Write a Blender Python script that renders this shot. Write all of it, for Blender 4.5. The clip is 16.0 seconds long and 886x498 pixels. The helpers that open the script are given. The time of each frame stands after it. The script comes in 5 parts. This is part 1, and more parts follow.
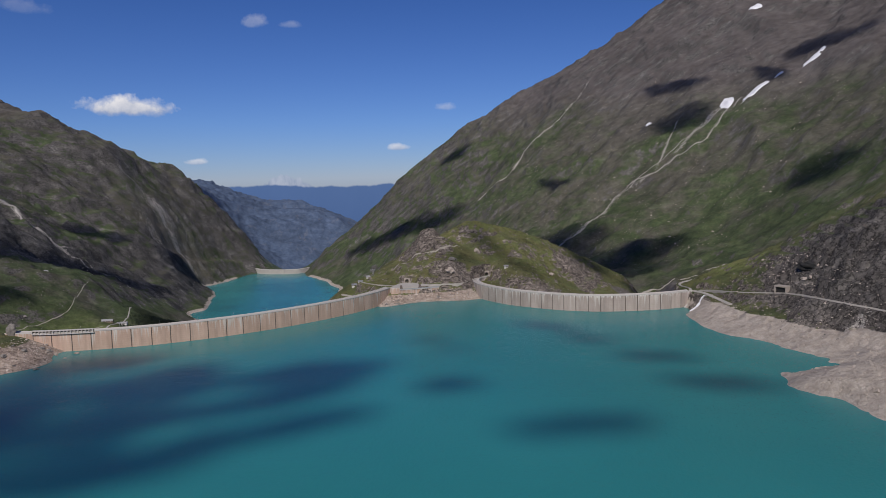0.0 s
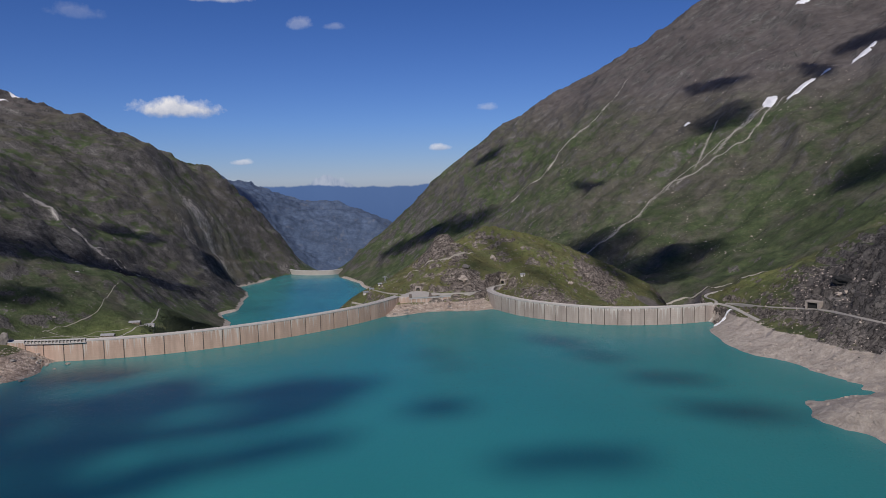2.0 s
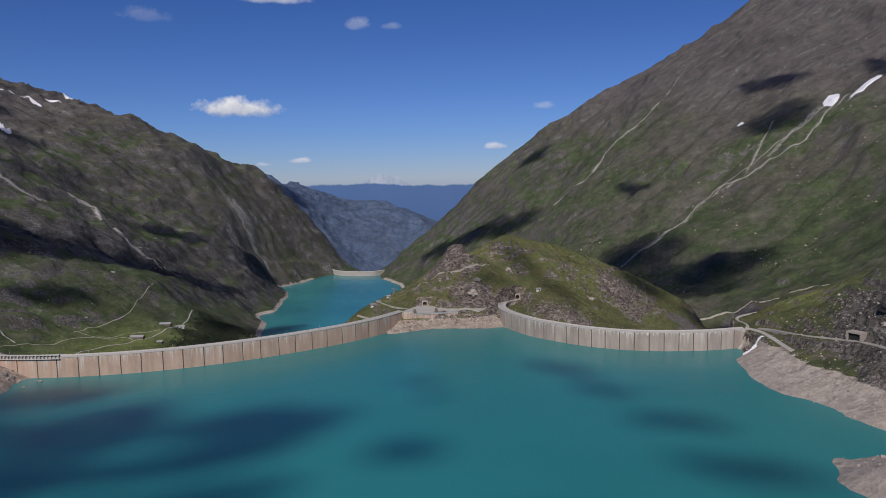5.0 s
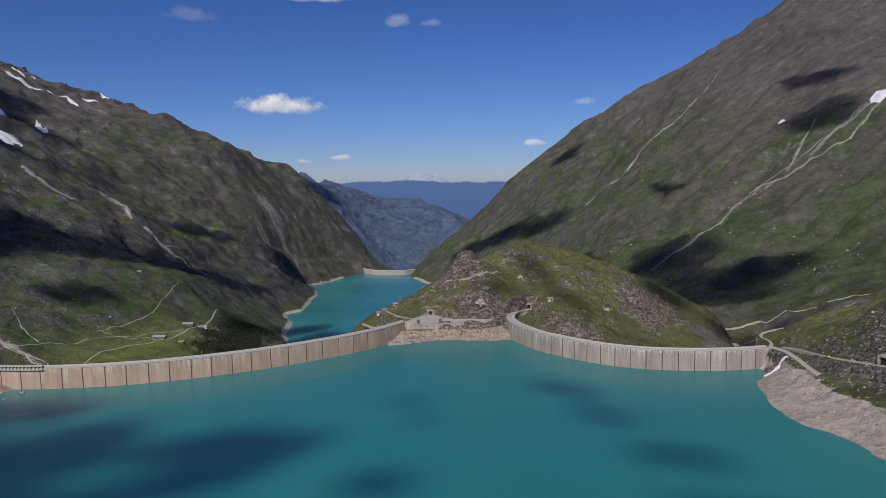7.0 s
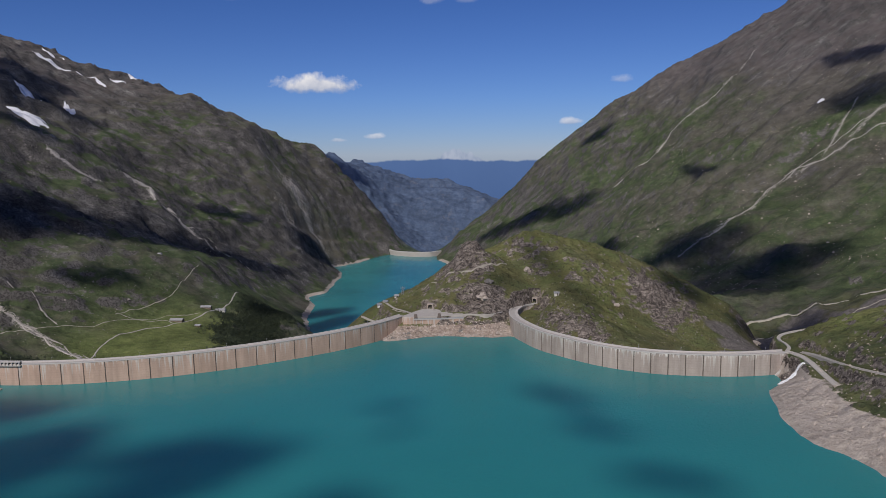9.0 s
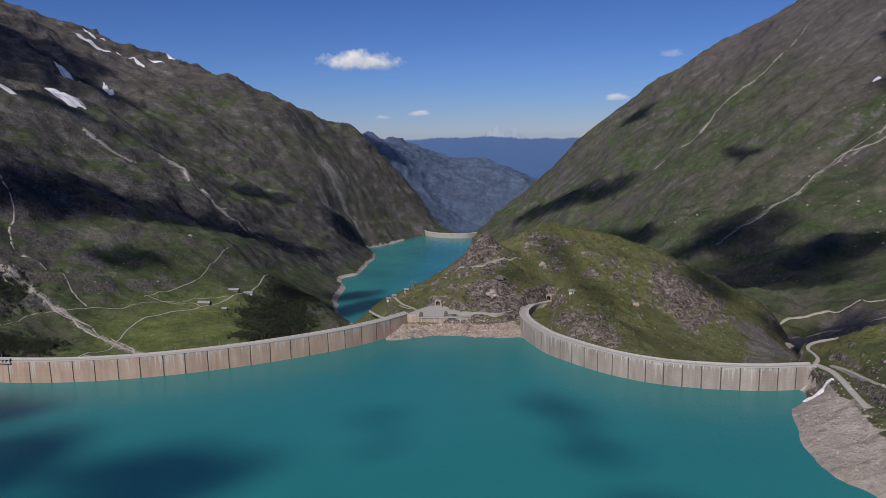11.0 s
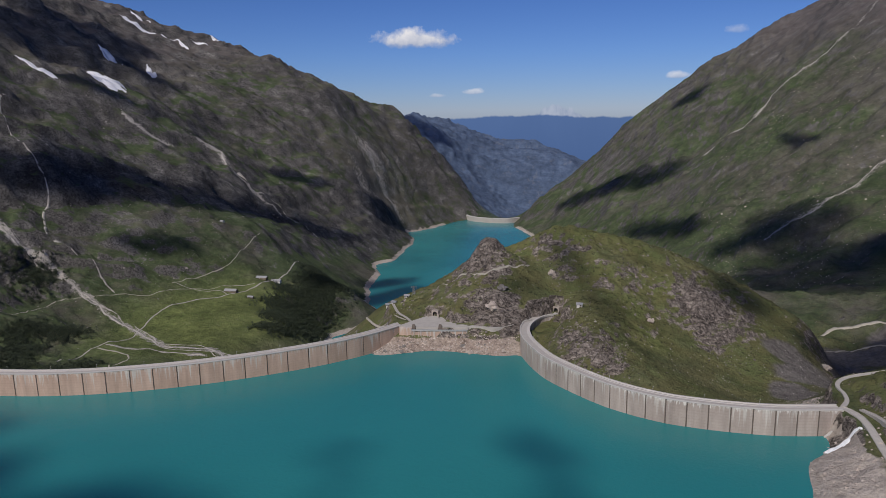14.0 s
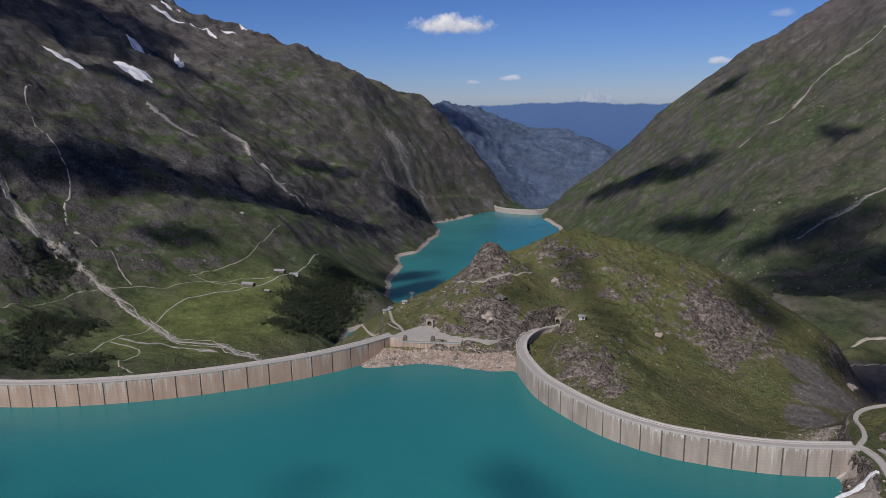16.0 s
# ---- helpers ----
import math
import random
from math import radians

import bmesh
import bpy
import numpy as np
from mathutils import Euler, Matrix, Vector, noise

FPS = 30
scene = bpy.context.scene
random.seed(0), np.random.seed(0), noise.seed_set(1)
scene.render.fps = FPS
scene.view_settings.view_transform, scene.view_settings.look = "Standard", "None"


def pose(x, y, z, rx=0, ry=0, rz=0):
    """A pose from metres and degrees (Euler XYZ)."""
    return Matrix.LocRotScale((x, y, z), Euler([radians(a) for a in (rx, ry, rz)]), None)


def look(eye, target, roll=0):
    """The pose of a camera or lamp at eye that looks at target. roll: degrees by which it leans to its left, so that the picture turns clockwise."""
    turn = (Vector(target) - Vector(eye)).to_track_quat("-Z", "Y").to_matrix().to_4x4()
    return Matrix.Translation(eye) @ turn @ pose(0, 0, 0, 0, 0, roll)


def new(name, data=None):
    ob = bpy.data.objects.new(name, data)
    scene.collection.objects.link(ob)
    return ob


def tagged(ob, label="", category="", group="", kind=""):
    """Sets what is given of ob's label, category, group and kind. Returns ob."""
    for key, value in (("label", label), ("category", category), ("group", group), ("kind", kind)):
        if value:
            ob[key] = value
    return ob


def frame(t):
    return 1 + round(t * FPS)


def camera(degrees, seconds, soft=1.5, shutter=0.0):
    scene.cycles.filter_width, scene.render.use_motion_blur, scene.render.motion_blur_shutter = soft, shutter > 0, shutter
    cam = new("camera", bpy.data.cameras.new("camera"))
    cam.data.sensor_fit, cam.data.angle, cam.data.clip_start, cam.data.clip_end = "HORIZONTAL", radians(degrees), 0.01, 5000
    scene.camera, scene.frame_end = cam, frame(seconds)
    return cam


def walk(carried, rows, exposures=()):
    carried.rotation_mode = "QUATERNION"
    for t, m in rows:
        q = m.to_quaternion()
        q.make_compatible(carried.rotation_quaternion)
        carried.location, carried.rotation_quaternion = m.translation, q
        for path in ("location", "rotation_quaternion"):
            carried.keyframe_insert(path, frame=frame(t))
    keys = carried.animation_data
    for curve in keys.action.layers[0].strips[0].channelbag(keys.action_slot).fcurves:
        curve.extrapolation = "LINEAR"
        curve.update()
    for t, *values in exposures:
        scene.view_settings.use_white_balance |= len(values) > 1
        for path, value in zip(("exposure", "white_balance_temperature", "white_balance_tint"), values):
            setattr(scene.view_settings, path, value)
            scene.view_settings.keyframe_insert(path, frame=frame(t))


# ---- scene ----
cam = camera(64.7, 16.0, soft=0.8)
PATH = [
    (0, (0.033, 0.004, 146.495), (0.044, 1.993, 146.288), -1.3),
    (0.5, (8.722, 8.669, 147.349), (8.705, 10.658, 147.143), -1.3),
    (1, (17.232, 17.362, 148.333), (17.186, 19.351, 148.128), -1.3),
    (1.5, (25.637, 26.236, 149.432), (25.561, 28.224, 149.227), -1.3),
    (2, (33.902, 35.272, 150.664), (33.796, 37.259, 150.46), -1.3),
    (2.5, (42.15, 44.413, 151.966), (42.013, 46.398, 151.764), -1.2),
    (3, (50.28, 53.748, 153.245), (50.119, 55.732, 153.043), -1.1),
    (3.5, (58.213, 63.214, 154.533), (58.032, 65.195, 154.331), -1.1),
    (4, (65.908, 72.965, 155.708), (65.704, 74.945, 155.506), -1.1),
    (6.5, (102.805, 123.377, 164.244), (102.46, 125.336, 164.035), -1.0),
    (7, (109.885, 133.326, 165.67), (109.517, 135.28, 165.459), -1.0),
    (7.5, (116.765, 143.461, 167.402), (116.374, 145.41, 167.177), -1.0),
    (8, (123.522, 153.74, 169.446), (123.107, 155.682, 169.206), -1.0),
    (8.5, (130.181, 164.247, 171.613), (129.746, 166.182, 171.361), -1.0),
    (9, (136.625, 174.864, 173.641), (136.163, 176.791, 173.372), -1.0),
    (11.5, (166.043, 228.117, 187.07), (165.435, 229.992, 186.73), -1.0),
    (12, (171.474, 239.023, 189.521), (170.837, 240.886, 189.172), -1.0),
    (12.5, (176.896, 250.138, 192.155), (176.233, 251.99, 191.796), -0.9),
    (13, (182.111, 261.379, 194.871), (181.429, 263.222, 194.502), -0.9),
    (13.5, (187.121, 272.666, 197.625), (186.421, 274.501, 197.247), -0.9),
    (14, (191.916, 283.895, 200.399), (191.199, 285.721, 200.013), -0.9),
    (14.5, (196.694, 295.125, 203.146), (195.957, 296.942, 202.75), -0.9),
    (15, (201.32, 306.491, 205.738), (200.564, 308.298, 205.333), -1.0),
    (15.5, (205.836, 318.15, 208.042), (205.055, 319.945, 207.629), -0.9),
    (16, (210.272, 329.751, 209.862), (209.466, 331.532, 209.442), -0.9),
]
walk(cam, [(t, look(eye, target, roll)) for t, eye, target, roll in PATH], [(0, -0.01, 6500, 14), (16, -0.01, 6500, 14)])

# ---------------------------------------------------------------- sky, sun
SUN_FROM = Vector((-0.07, -0.71, 0.70)).normalized()


SKY_LOW, SKY_MID, SKY_HIGH = (0.46, 0.52, 0.76), (0.38, 0.54, 0.88), (0.25, 0.45, 0.84)
# azimuth, height, half width and half height in degrees, density
FAR_CLOUDS = [(-23.1, 5.5, 4.3, 1.2, 1.0), (-14.0, 11.95, 1.3, 0.8, 0.26), (-11.4, 11.8, 1.1, 0.45, 0.18), (-20.5, 13.6, 3.6, 0.6, 0.55),
              (0.7, 5.5, 0.9, 0.5, 0.3), (-3.0, 2.35, 1.0, 0.42, 0.65), (-18.7, 1.45, 1.0, 0.36, 0.55), (-21.7, 1.2, 0.9, 0.3, 0.5), (-29.5, 12.0, 2.2, 0.8, 0.12)]


def make_world():
    w = bpy.data.worlds.new("alpine_sky")
    scene.world = w
    w.use_nodes = True
    nt = w.node_tree
    nt.nodes.clear()
    N = nt.nodes.new
    L = nt.links.new
    out = N("ShaderNodeOutputWorld")
    bg = N("ShaderNodeBackground")
    sky = N("ShaderNodeTexSky")
    sky.sky_type = "NISHITA"
    sky.sun_disc = False
    sky.sun_elevation = math.asin(SUN_FROM.z)
    sky.sun_rotation = math.atan2(SUN_FROM.x, SUN_FROM.y)
    sky.altitude = 2000
    sky.air_density = 1.0
    sky.dust_density = 0.2
    sky.ozone_density = 3.0
    geo = N("ShaderNodeTexCoord")
    sep = N("ShaderNodeSeparateXYZ")
    L(geo.outputs["Generated"], sep.inputs[0])

    def mth(op, a, b=0.0, c=0.0):
        m = N("ShaderNodeMath")
        m.operation = op
        for k, v in enumerate((a, b, c)):
            if isinstance(v, (int, float)):
                m.inputs[k].default_value = v
            else:
                L(v, m.inputs[k])
        return m.outputs[0]

    def blend(fac, a, b, mode="MIX"):
        m = N("ShaderNodeMix")
        m.data_type, m.blend_type = "RGBA", mode
        for k, v in ((0, fac), (6, a), (7, b)):
            if isinstance(v, (int, float)):
                m.inputs[k].default_value = v
            elif isinstance(v, tuple):
                m.inputs[k].default_value = (*v, 1)
            else:
                L(v, m.inputs[k])
        return m.outputs[2]

    def steps(fac, *stops):
        r = N("ShaderNodeValToRGB")
        e = r.color_ramp.elements
        while len(e) < len(stops):
            e.new(0.5)
        for el, (p, c) in zip(e, stops):
            el.position = p
            el.color = (c, c, c, 1) if isinstance(c, (int, float)) else (*c, 1)
        L(fac, r.inputs[0])
        return r.outputs[0]

    def grain(scale, detail=6, rough=0.55, stretch=(1, 1, 1)):
        mp = N("ShaderNodeMapping")
        mp.inputs["Scale"].default_value = stretch
        L(geo.outputs["Generated"], mp.inputs["Vector"])
        n = N("ShaderNodeTexNoise")
        n.inputs["Scale"].default_value, n.inputs["Detail"].default_value, n.inputs["Roughness"].default_value = scale, detail, rough
        L(mp.outputs[0], n.inputs["Vector"])
        return n.outputs[0]

    az = mth("MULTIPLY", mth("ARCTAN2", sep.outputs[0], sep.outputs[1]), 57.2958)
    el = mth("MULTIPLY", mth("ARCSINE", sep.outputs[2]), 57.2958)
    # clear mountain air: deeper blue overhead, paler towards the skyline
    up = mth("MULTIPLY_ADD", el, 1 / 40, 0.05)
    tint = steps(up, (0.0, SKY_LOW), (0.16, SKY_MID), (0.5, SKY_HIGH), (1.0, SKY_HIGH))
    col = blend(1.0, sky.outputs[0], tint, "MULTIPLY")
    # clouds far off
    wisp, puff = grain(26, 7, 0.6), grain(60, 6, 0.6)
    shape = mth("ADD", mth("MULTIPLY", wisp, 0.75), mth("MULTIPLY", puff, 0.45))
    for a0, e0, w, h, dense in FAR_CLOUDS:
        da = mth("DIVIDE", mth("SUBTRACT", az, a0), w)
        de = mth("DIVIDE", mth("SUBTRACT", el, e0), h)
        de = mth("MULTIPLY", de, mth("ADD", 1.0, mth("MULTIPLY", mth("LESS_THAN", de, 0.0), 0.9)))
        r = mth("SQRT", mth("ADD", mth("MULTIPLY", da, da), mth("MULTIPLY", de, de)))
        m = mth("ADD", mth("SUBTRACT", 1.0, r), mth("MULTIPLY", mth("SUBTRACT", shape, 0.6), 1.9))
        fac = mth("MULTIPLY", steps(m, (0.12, 0.0), (0.62, 1.0)), dense)
        shade = steps(mth("MULTIPLY_ADD", de, 0.4, mth("MULTIPLY_ADD", puff, 0.8, 0.1)), (0.2, (4.2, 5.0, 6.6)), (0.75, (9.5, 9.6, 9.8)))
        col = blend(fac, col, shade)
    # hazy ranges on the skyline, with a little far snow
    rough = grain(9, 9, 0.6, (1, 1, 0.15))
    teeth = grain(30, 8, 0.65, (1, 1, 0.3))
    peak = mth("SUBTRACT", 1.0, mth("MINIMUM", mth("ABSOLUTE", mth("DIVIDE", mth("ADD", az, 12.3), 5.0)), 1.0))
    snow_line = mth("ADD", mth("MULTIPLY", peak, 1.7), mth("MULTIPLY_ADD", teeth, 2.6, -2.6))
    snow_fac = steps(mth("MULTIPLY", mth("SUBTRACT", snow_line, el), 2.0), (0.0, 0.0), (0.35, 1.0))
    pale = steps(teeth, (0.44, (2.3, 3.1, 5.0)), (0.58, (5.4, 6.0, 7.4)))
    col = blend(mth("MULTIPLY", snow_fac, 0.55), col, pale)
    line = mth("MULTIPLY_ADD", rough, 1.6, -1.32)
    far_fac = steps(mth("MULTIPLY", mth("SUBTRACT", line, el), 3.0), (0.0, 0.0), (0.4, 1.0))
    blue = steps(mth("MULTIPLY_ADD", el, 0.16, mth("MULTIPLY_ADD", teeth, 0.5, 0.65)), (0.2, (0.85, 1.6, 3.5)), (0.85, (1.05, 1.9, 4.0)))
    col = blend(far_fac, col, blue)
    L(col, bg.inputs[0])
    bg.inputs[1].default_value = 0.079
    L(bg.outputs[0], out.inputs[0])
    return nt, bg, sky


WORLD_TREE, SKY_BG, SKY = make_world()
sun_data = bpy.data.lights.new("sun", "SUN")
sun_data.energy = 3.4
sun_data.angle = radians(0.5)
sun_data.color = (1.0, 0.95, 0.87)
sun = new("sun", sun_data)
sun.matrix_world = look(SUN_FROM * 3000, (0, 0, 0))


# ---------------------------------------------------------------- noise and terrain form
def lattice(ix, iy, seed):
    h = (ix.astype(np.int64) * 374761393 + iy.astype(np.int64) * 668265263 + seed * 1442695041) & 0xFFFFFFFF
    h = ((h ^ (h >> 13)) * 1274126177) & 0xFFFFFFFF
    return ((h ^ (h >> 16)) & 0xFFFFFF) / float(0xFFFFFF) * 2 - 1


def vnoise(x, y, seed=0):
    ix, iy = np.floor(x), np.floor(y)
    fx, fy = x - ix, y - iy
    u, v = fx * fx * fx * (fx * (fx * 6 - 15) + 10), fy * fy * fy * (fy * (fy * 6 - 15) + 10)
    a, b = lattice(ix, iy, seed), lattice(ix + 1, iy, seed)
    c, d = lattice(ix, iy + 1, seed), lattice(ix + 1, iy + 1, seed)
    return (a + (b - a) * u) * (1 - v) + (c + (d - c) * u) * v


def fbm(x, y, size, octaves=5, seed=0, gain=0.5, ridged=False):
    total, amp, s = np.zeros_like(x, dtype=float), 1.0, 1.0 / size
    ca, sa = math.cos(0.6), math.sin(0.6)
    px, py = np.asarray(x, float) * s, np.asarray(y, float) * s
    norm = 0.0
    for o in range(octaves):
        n = vnoise(px, py, seed + o * 17)
        if ridged:
            n = 1 - 2 * np.abs(n)
        total += amp * n
        norm += amp
        amp *= gain
        px, py = (px * ca - py * sa) * 2.03 + 7.1, (px * sa + py * ca) * 2.03 - 3.7
    return total / norm


def smooth(a, b, v):
    t = np.clip((v - a) / (b - a), 0, 1)
    return t * t * (3 - 2 * t)


# lines and spots that shape the land: east, north, height over the upper lake
LAKE_BED = [(0, 0, -40), (0, 400, -45), (-150, 500, -40), (150, 550, -40), (0, 700, -40), (-300, 200, -40), (250, 100, -35), (-250, 430, -30),
            (-320, 590, -16), (-220, 622, -30), (-150, 675, -30), (-90, 735, -25), (75, 760, -22), (120, 725, -25), (180, 712, -25), (230, 718, -20),
            (0, 780, -18), (-45, 765, -14), (160, 420, -26), (200, 620, -20), (254, 729, -7), (248, 722, -9), (222, 482, -16), (236, 452, -12), (224, 430, -16), (238, 408, -7), (266, 528, -8), (238, 502, -12), (290, 508, -5), (298, 503, -4), (248, 470, -6), (250, 440, -6)]
LAKE_SHORE = [(-360, 510, 0), (-346, 536, 0), (-331, 549, 0), (-326, 582, 0), (-311, 609, 0), (264, 740, 0), (263, 724, 0), (250, 703, 0), (249, 650, 0), (259, 608, 0), (278, 591, 0),
              (289, 567, 0), (300, 540, 0), (305, 505, 0), (309, 497, 0), (263, 482, 0), (262, 456, 0), (262, 424, 0), (261, 395, 0), (262, 380, 0),
              (-71, 784, 0), (-52, 792, 0), (-30, 809, 0), (-3, 814, 0), (21, 815, 0), (34, 815, 0), (40, 829, 1)]
DAM_FOOT = [(-300, 680, -60), (-220, 740, -80), (-150, 790, -60), (-100, 838, -12), (-360, 640, 2), (62, 850, 13), (87, 802, 8), (122, 772, 4), (160, 757, 3), (200, 757, 1),
            (235, 763, -6), (258, 780, -12), (-85, 840, 8)]
ABUTMENTS = [(-378, 612, 15), (-400, 560, 13), (-430, 640, 8), (-360, 575, 12), (-500, 500, 60), (-480, 700, -50), (278, 760, 15), (286, 738, 16), (272, 737, 6), (277, 728, 8), (275, 702, 10), (290, 660, 12), (305, 620, 14),
             (330, 560, 12), (350, 500, 7), (330, 450, 4), (290, 440, 3), (330, 380, 12), (420, 250, 50), (345, 640, 42), (340, 600, 40), (380, 640, 80), (330, 740, 36), (420, 780, 75),
             (600, 880, 110), (600, 500, 190), (480, 600, 130), (287, 800, 15), (325, 830, 22), (252, 805, -20)]
KNOB = [(-26, 846, 21), (0, 842, 18), (25, 846, 18), (-45, 828, 16.4), (34, 830, 7), (-12, 936, 78), (-26, 950, 64), (3, 947, 54), (15, 961, 57), (38, 981, 80), (57, 994, 80), (20, 1010, 66),
        (100, 930, 42), (150, 862, 4), (190, 920, -10), (240, 905, -26), (-40, 868, 28), (62, 914, 30), (110, 845, 22), (0, 872, 38), (-22, 905, 52), (35, 905, 44), (65, 912, 34), (-60, 872, 20),
        (-90, 880, 13), (-130, 930, 0), (-85, 955, 18), (-45, 925, 34), (-40, 1030, 20), (210, 850, -20), (-35, 890, 40)]
# the hill's long shoulder, its eastern rim and the side valley under it
SHOULDER = [(113, 1030, 62), (150, 1065, 46), (178, 1010, 29), (205, 1010, 14), (225, 1010, 2), (181, 1062, 33), (218, 1080, 11), (250, 1090, -8), (277, 1078, -26), (294, 1042, -36), (301, 1000, -50),
            (268, 1000, -24), (60, 1120, 34), (-150, 1050, -60), (-200, 1200, -180), (100, 1290, -90), (150, 1160, -5), (330, 1040, -98), (338, 1100, -104), (300, 1150, -96), (250, 1180, -80),
            (200, 1180, -52), (345, 980, -92), (326, 1005, -88)]
MEADOW = [(-793, 1235, -192), (-650, 1100, -195), (-500, 1000, -185), (-600, 1400, -195), (-745, 1667, -182), (-700, 1550, -190), (-1049, 1302, -114), (-993, 1762, -80), (-905, 1785, -112),
          (-850, 1500, -170), (-700, 900, -170), (-560, 760, -110), (-900, 950, -140), (-560, 1300, -200), (-530, 1200, -205), (-640, 1720, -215), (-450, 1100, -230)]
LOW_BED = [(-400, 1350, -266), (-440, 1600, -325), (-520, 1900, -330), (-600, 2300, -340), (-720, 2700, -340), (-740, 3170, -330), (-560, 2700, -330), (-420, 2200, -330)]
LOW_SHORE = [(-545, 1480, -288), (-585, 1577, -288), (-630, 1844, -288), (-700, 2000, -288), (-785, 2190, -288), (-840, 2290, -286), (-805, 2360, -288), (-860, 2560, -288), (-985, 2870, -288),
             (-930, 3090, -286), (-905, 3220, -283), (-600, 3200, -283), (-560, 3080, -286), (-480, 2940, -288), (-400, 2740, -288), (-320, 2400, -288), (-270, 2000, -288), (-280, 1600, -288)]
WEST_SLOPE = [(-1316, 2169, 59), (-1322, 1483, 111), (-1782, 2377, 357), (-1100, 2600, -70), (-1150, 2900, 10), (-2300, 2800, 635), (-1968, 2820, 524), (-1690, 2820, 428), (-1375, 2900, 302),
              (-1262, 3110, 150), (-1330, 3480, 160), (-1700, 3500, 150), (-2400, 3500, 380), (-1500, 1300, 220), (-1900, 1700, 520), (-2300, 2200, 700), (-1100, 1080, -80), (-1500, 700, 300),
              (-1176, 3300, 166), (-960, 3420, -110), (-1114, 3380, 74), (-1040, 3400, -16), (-894, 3450, -206), (-2500, 1200, 800)]
FAR_VALLEY = [(-740, 3340, -330), (-830, 3700, -430), (-850, 4050, -500), (-1668, 4519, 183), (-1760, 4540, 115), (-1575, 4490, 120), (-1364, 4400, -95), (-1120, 4100, -330), (-1300, 3850, -120), (-1950, 4600, 60),
              (-2400, 4700, 200), (-1442, 4820, 82), (-1329, 4820, 33), (-1180, 4820, -50), (-987, 4820, -75), (-835, 4820, -125), (-683, 4820, -150), (-450, 4820, -300), (-1100, 4500, -290),
              (-880, 4450, -400), (-680, 4300, -460)]
EAST_SLOPE = [(226, 2679, 128), (198, 2800, 98), (713, 2074, 207), (317, 1862, -55), (629, 1588, -17), (200, 1500, -120), (0, 1400, -190), (-150, 1520, -240), (262, 862, -26), (400, 1100, -92),
              (430, 1200, -80), (620, 1250, 10), (-603, 3300, -260), (-470, 3350, -130), (-380, 3380, -50), (-172, 3400, 150), (115, 3400, 378), (400, 3400, 535), (640, 3400, 635), (969, 3400, 863), (1400, 3200, 1130),
              (1300, 2400, 600), (1584, 2500, 780), (1900, 2100, 950), (1000, 1300, 240), (1100, 700, 420), (1700, 1500, 700), (900, 0, 350), (0, 3900, 100), (600, 4200, 350), (1200, 4200, 700), (-420, 3900, -200)]
SOUTH = [(-600, 0, 120), (-700, 400, 170), (-900, 700, 60), (0, -900, 160), (600, -600, 250), (-600, -700, 300), (-520, 260, 40), (-1500, 0, 600), (500, -100, 120), (400, 150, 30)]
LANDMARKS = np.array(LAKE_BED + LAKE_SHORE + DAM_FOOT + ABUTMENTS + KNOB + SHOULDER + MEADOW + LOW_BED + LOW_SHORE + WEST_SLOPE + FAR_VALLEY + EAST_SLOPE + SOUTH, float)


def solve_land():
    p = LANDMARKS[:, :2] / 1000
    r = np.sqrt(((p[:, None] - p[None]) ** 2).sum(-1) + 0.012 ** 2)
    n = len(p)
    a = np.zeros((n + 3, n + 3))
    a[:n, :n] = r + np.eye(n) * -0.0015
    a[:n, n], a[:n, n + 1:] = 1, p
    a[n, :n], a[n + 1:, :n] = 1, p.T
    return np.linalg.solve(a, np.r_[LANDMARKS[:, 2], 0, 0, 0])


LAND_W = solve_land()


def land_base(x, y):
    x, y = np.asarray(x, float) / 1000, np.asarray(y, float) / 1000
    n = len(LANDMARKS)
    z = LAND_W[n] + LAND_W[n + 1] * x + LAND_W[n + 2] * y
    for (px, py, _), w in zip(LANDMARKS, LAND_W):
        z = z + w * np.sqrt((x - px / 1000) ** 2 + (y - py / 1000) ** 2 + 0.012 ** 2)
    return z


def near_line(x, y, line):
    """Distance to a polyline."""
    best = np.full(np.shape(x), 1e9)
    for (ax, ay), (bx, by) in zip(line[:-1], line[1:]):
        dx, dy = bx - ax, by - ay
        t = np.clip(((x - ax) * dx + (y - ay) * dy) / (dx * dx + dy * dy), 0, 1)
        best = np.minimum(best, np.hypot(x - ax - t * dx, y - ay - t * dy))
    return best


def curve_through(pts, step):
    """Points at even steps along a smooth line through pts (any dimension)."""
    p = np.array(pts, float)
    p = np.vstack([2 * p[0] - p[1], p, 2 * p[-1] - p[-2]])
    fine = []
    for i in range(1, len(p) - 2):
        for t in np.linspace(0, 1, 40, endpoint=False):
            a, b, c, d = p[i - 1:i + 3]
            fine.append(0.5 * (2 * b + (c - a) * t + (2 * a - 5 * b + 4 * c - d) * t * t + (3 * b - a - 3 * c + d) * t ** 3))
    fine.append(p[-2])
    fine = np.array(fine)
    s = np.r_[0, np.cumsum(np.linalg.norm(np.diff(fine[:, :2], axis=0), axis=1))]
    q = np.linspace(0, s[-1], max(2, int(round(s[-1] / step)) + 1))
    return np.stack([np.interp(q, s, fine[:, k]) for k in range(fine.shape[1])], 1)


CREST = 17.0
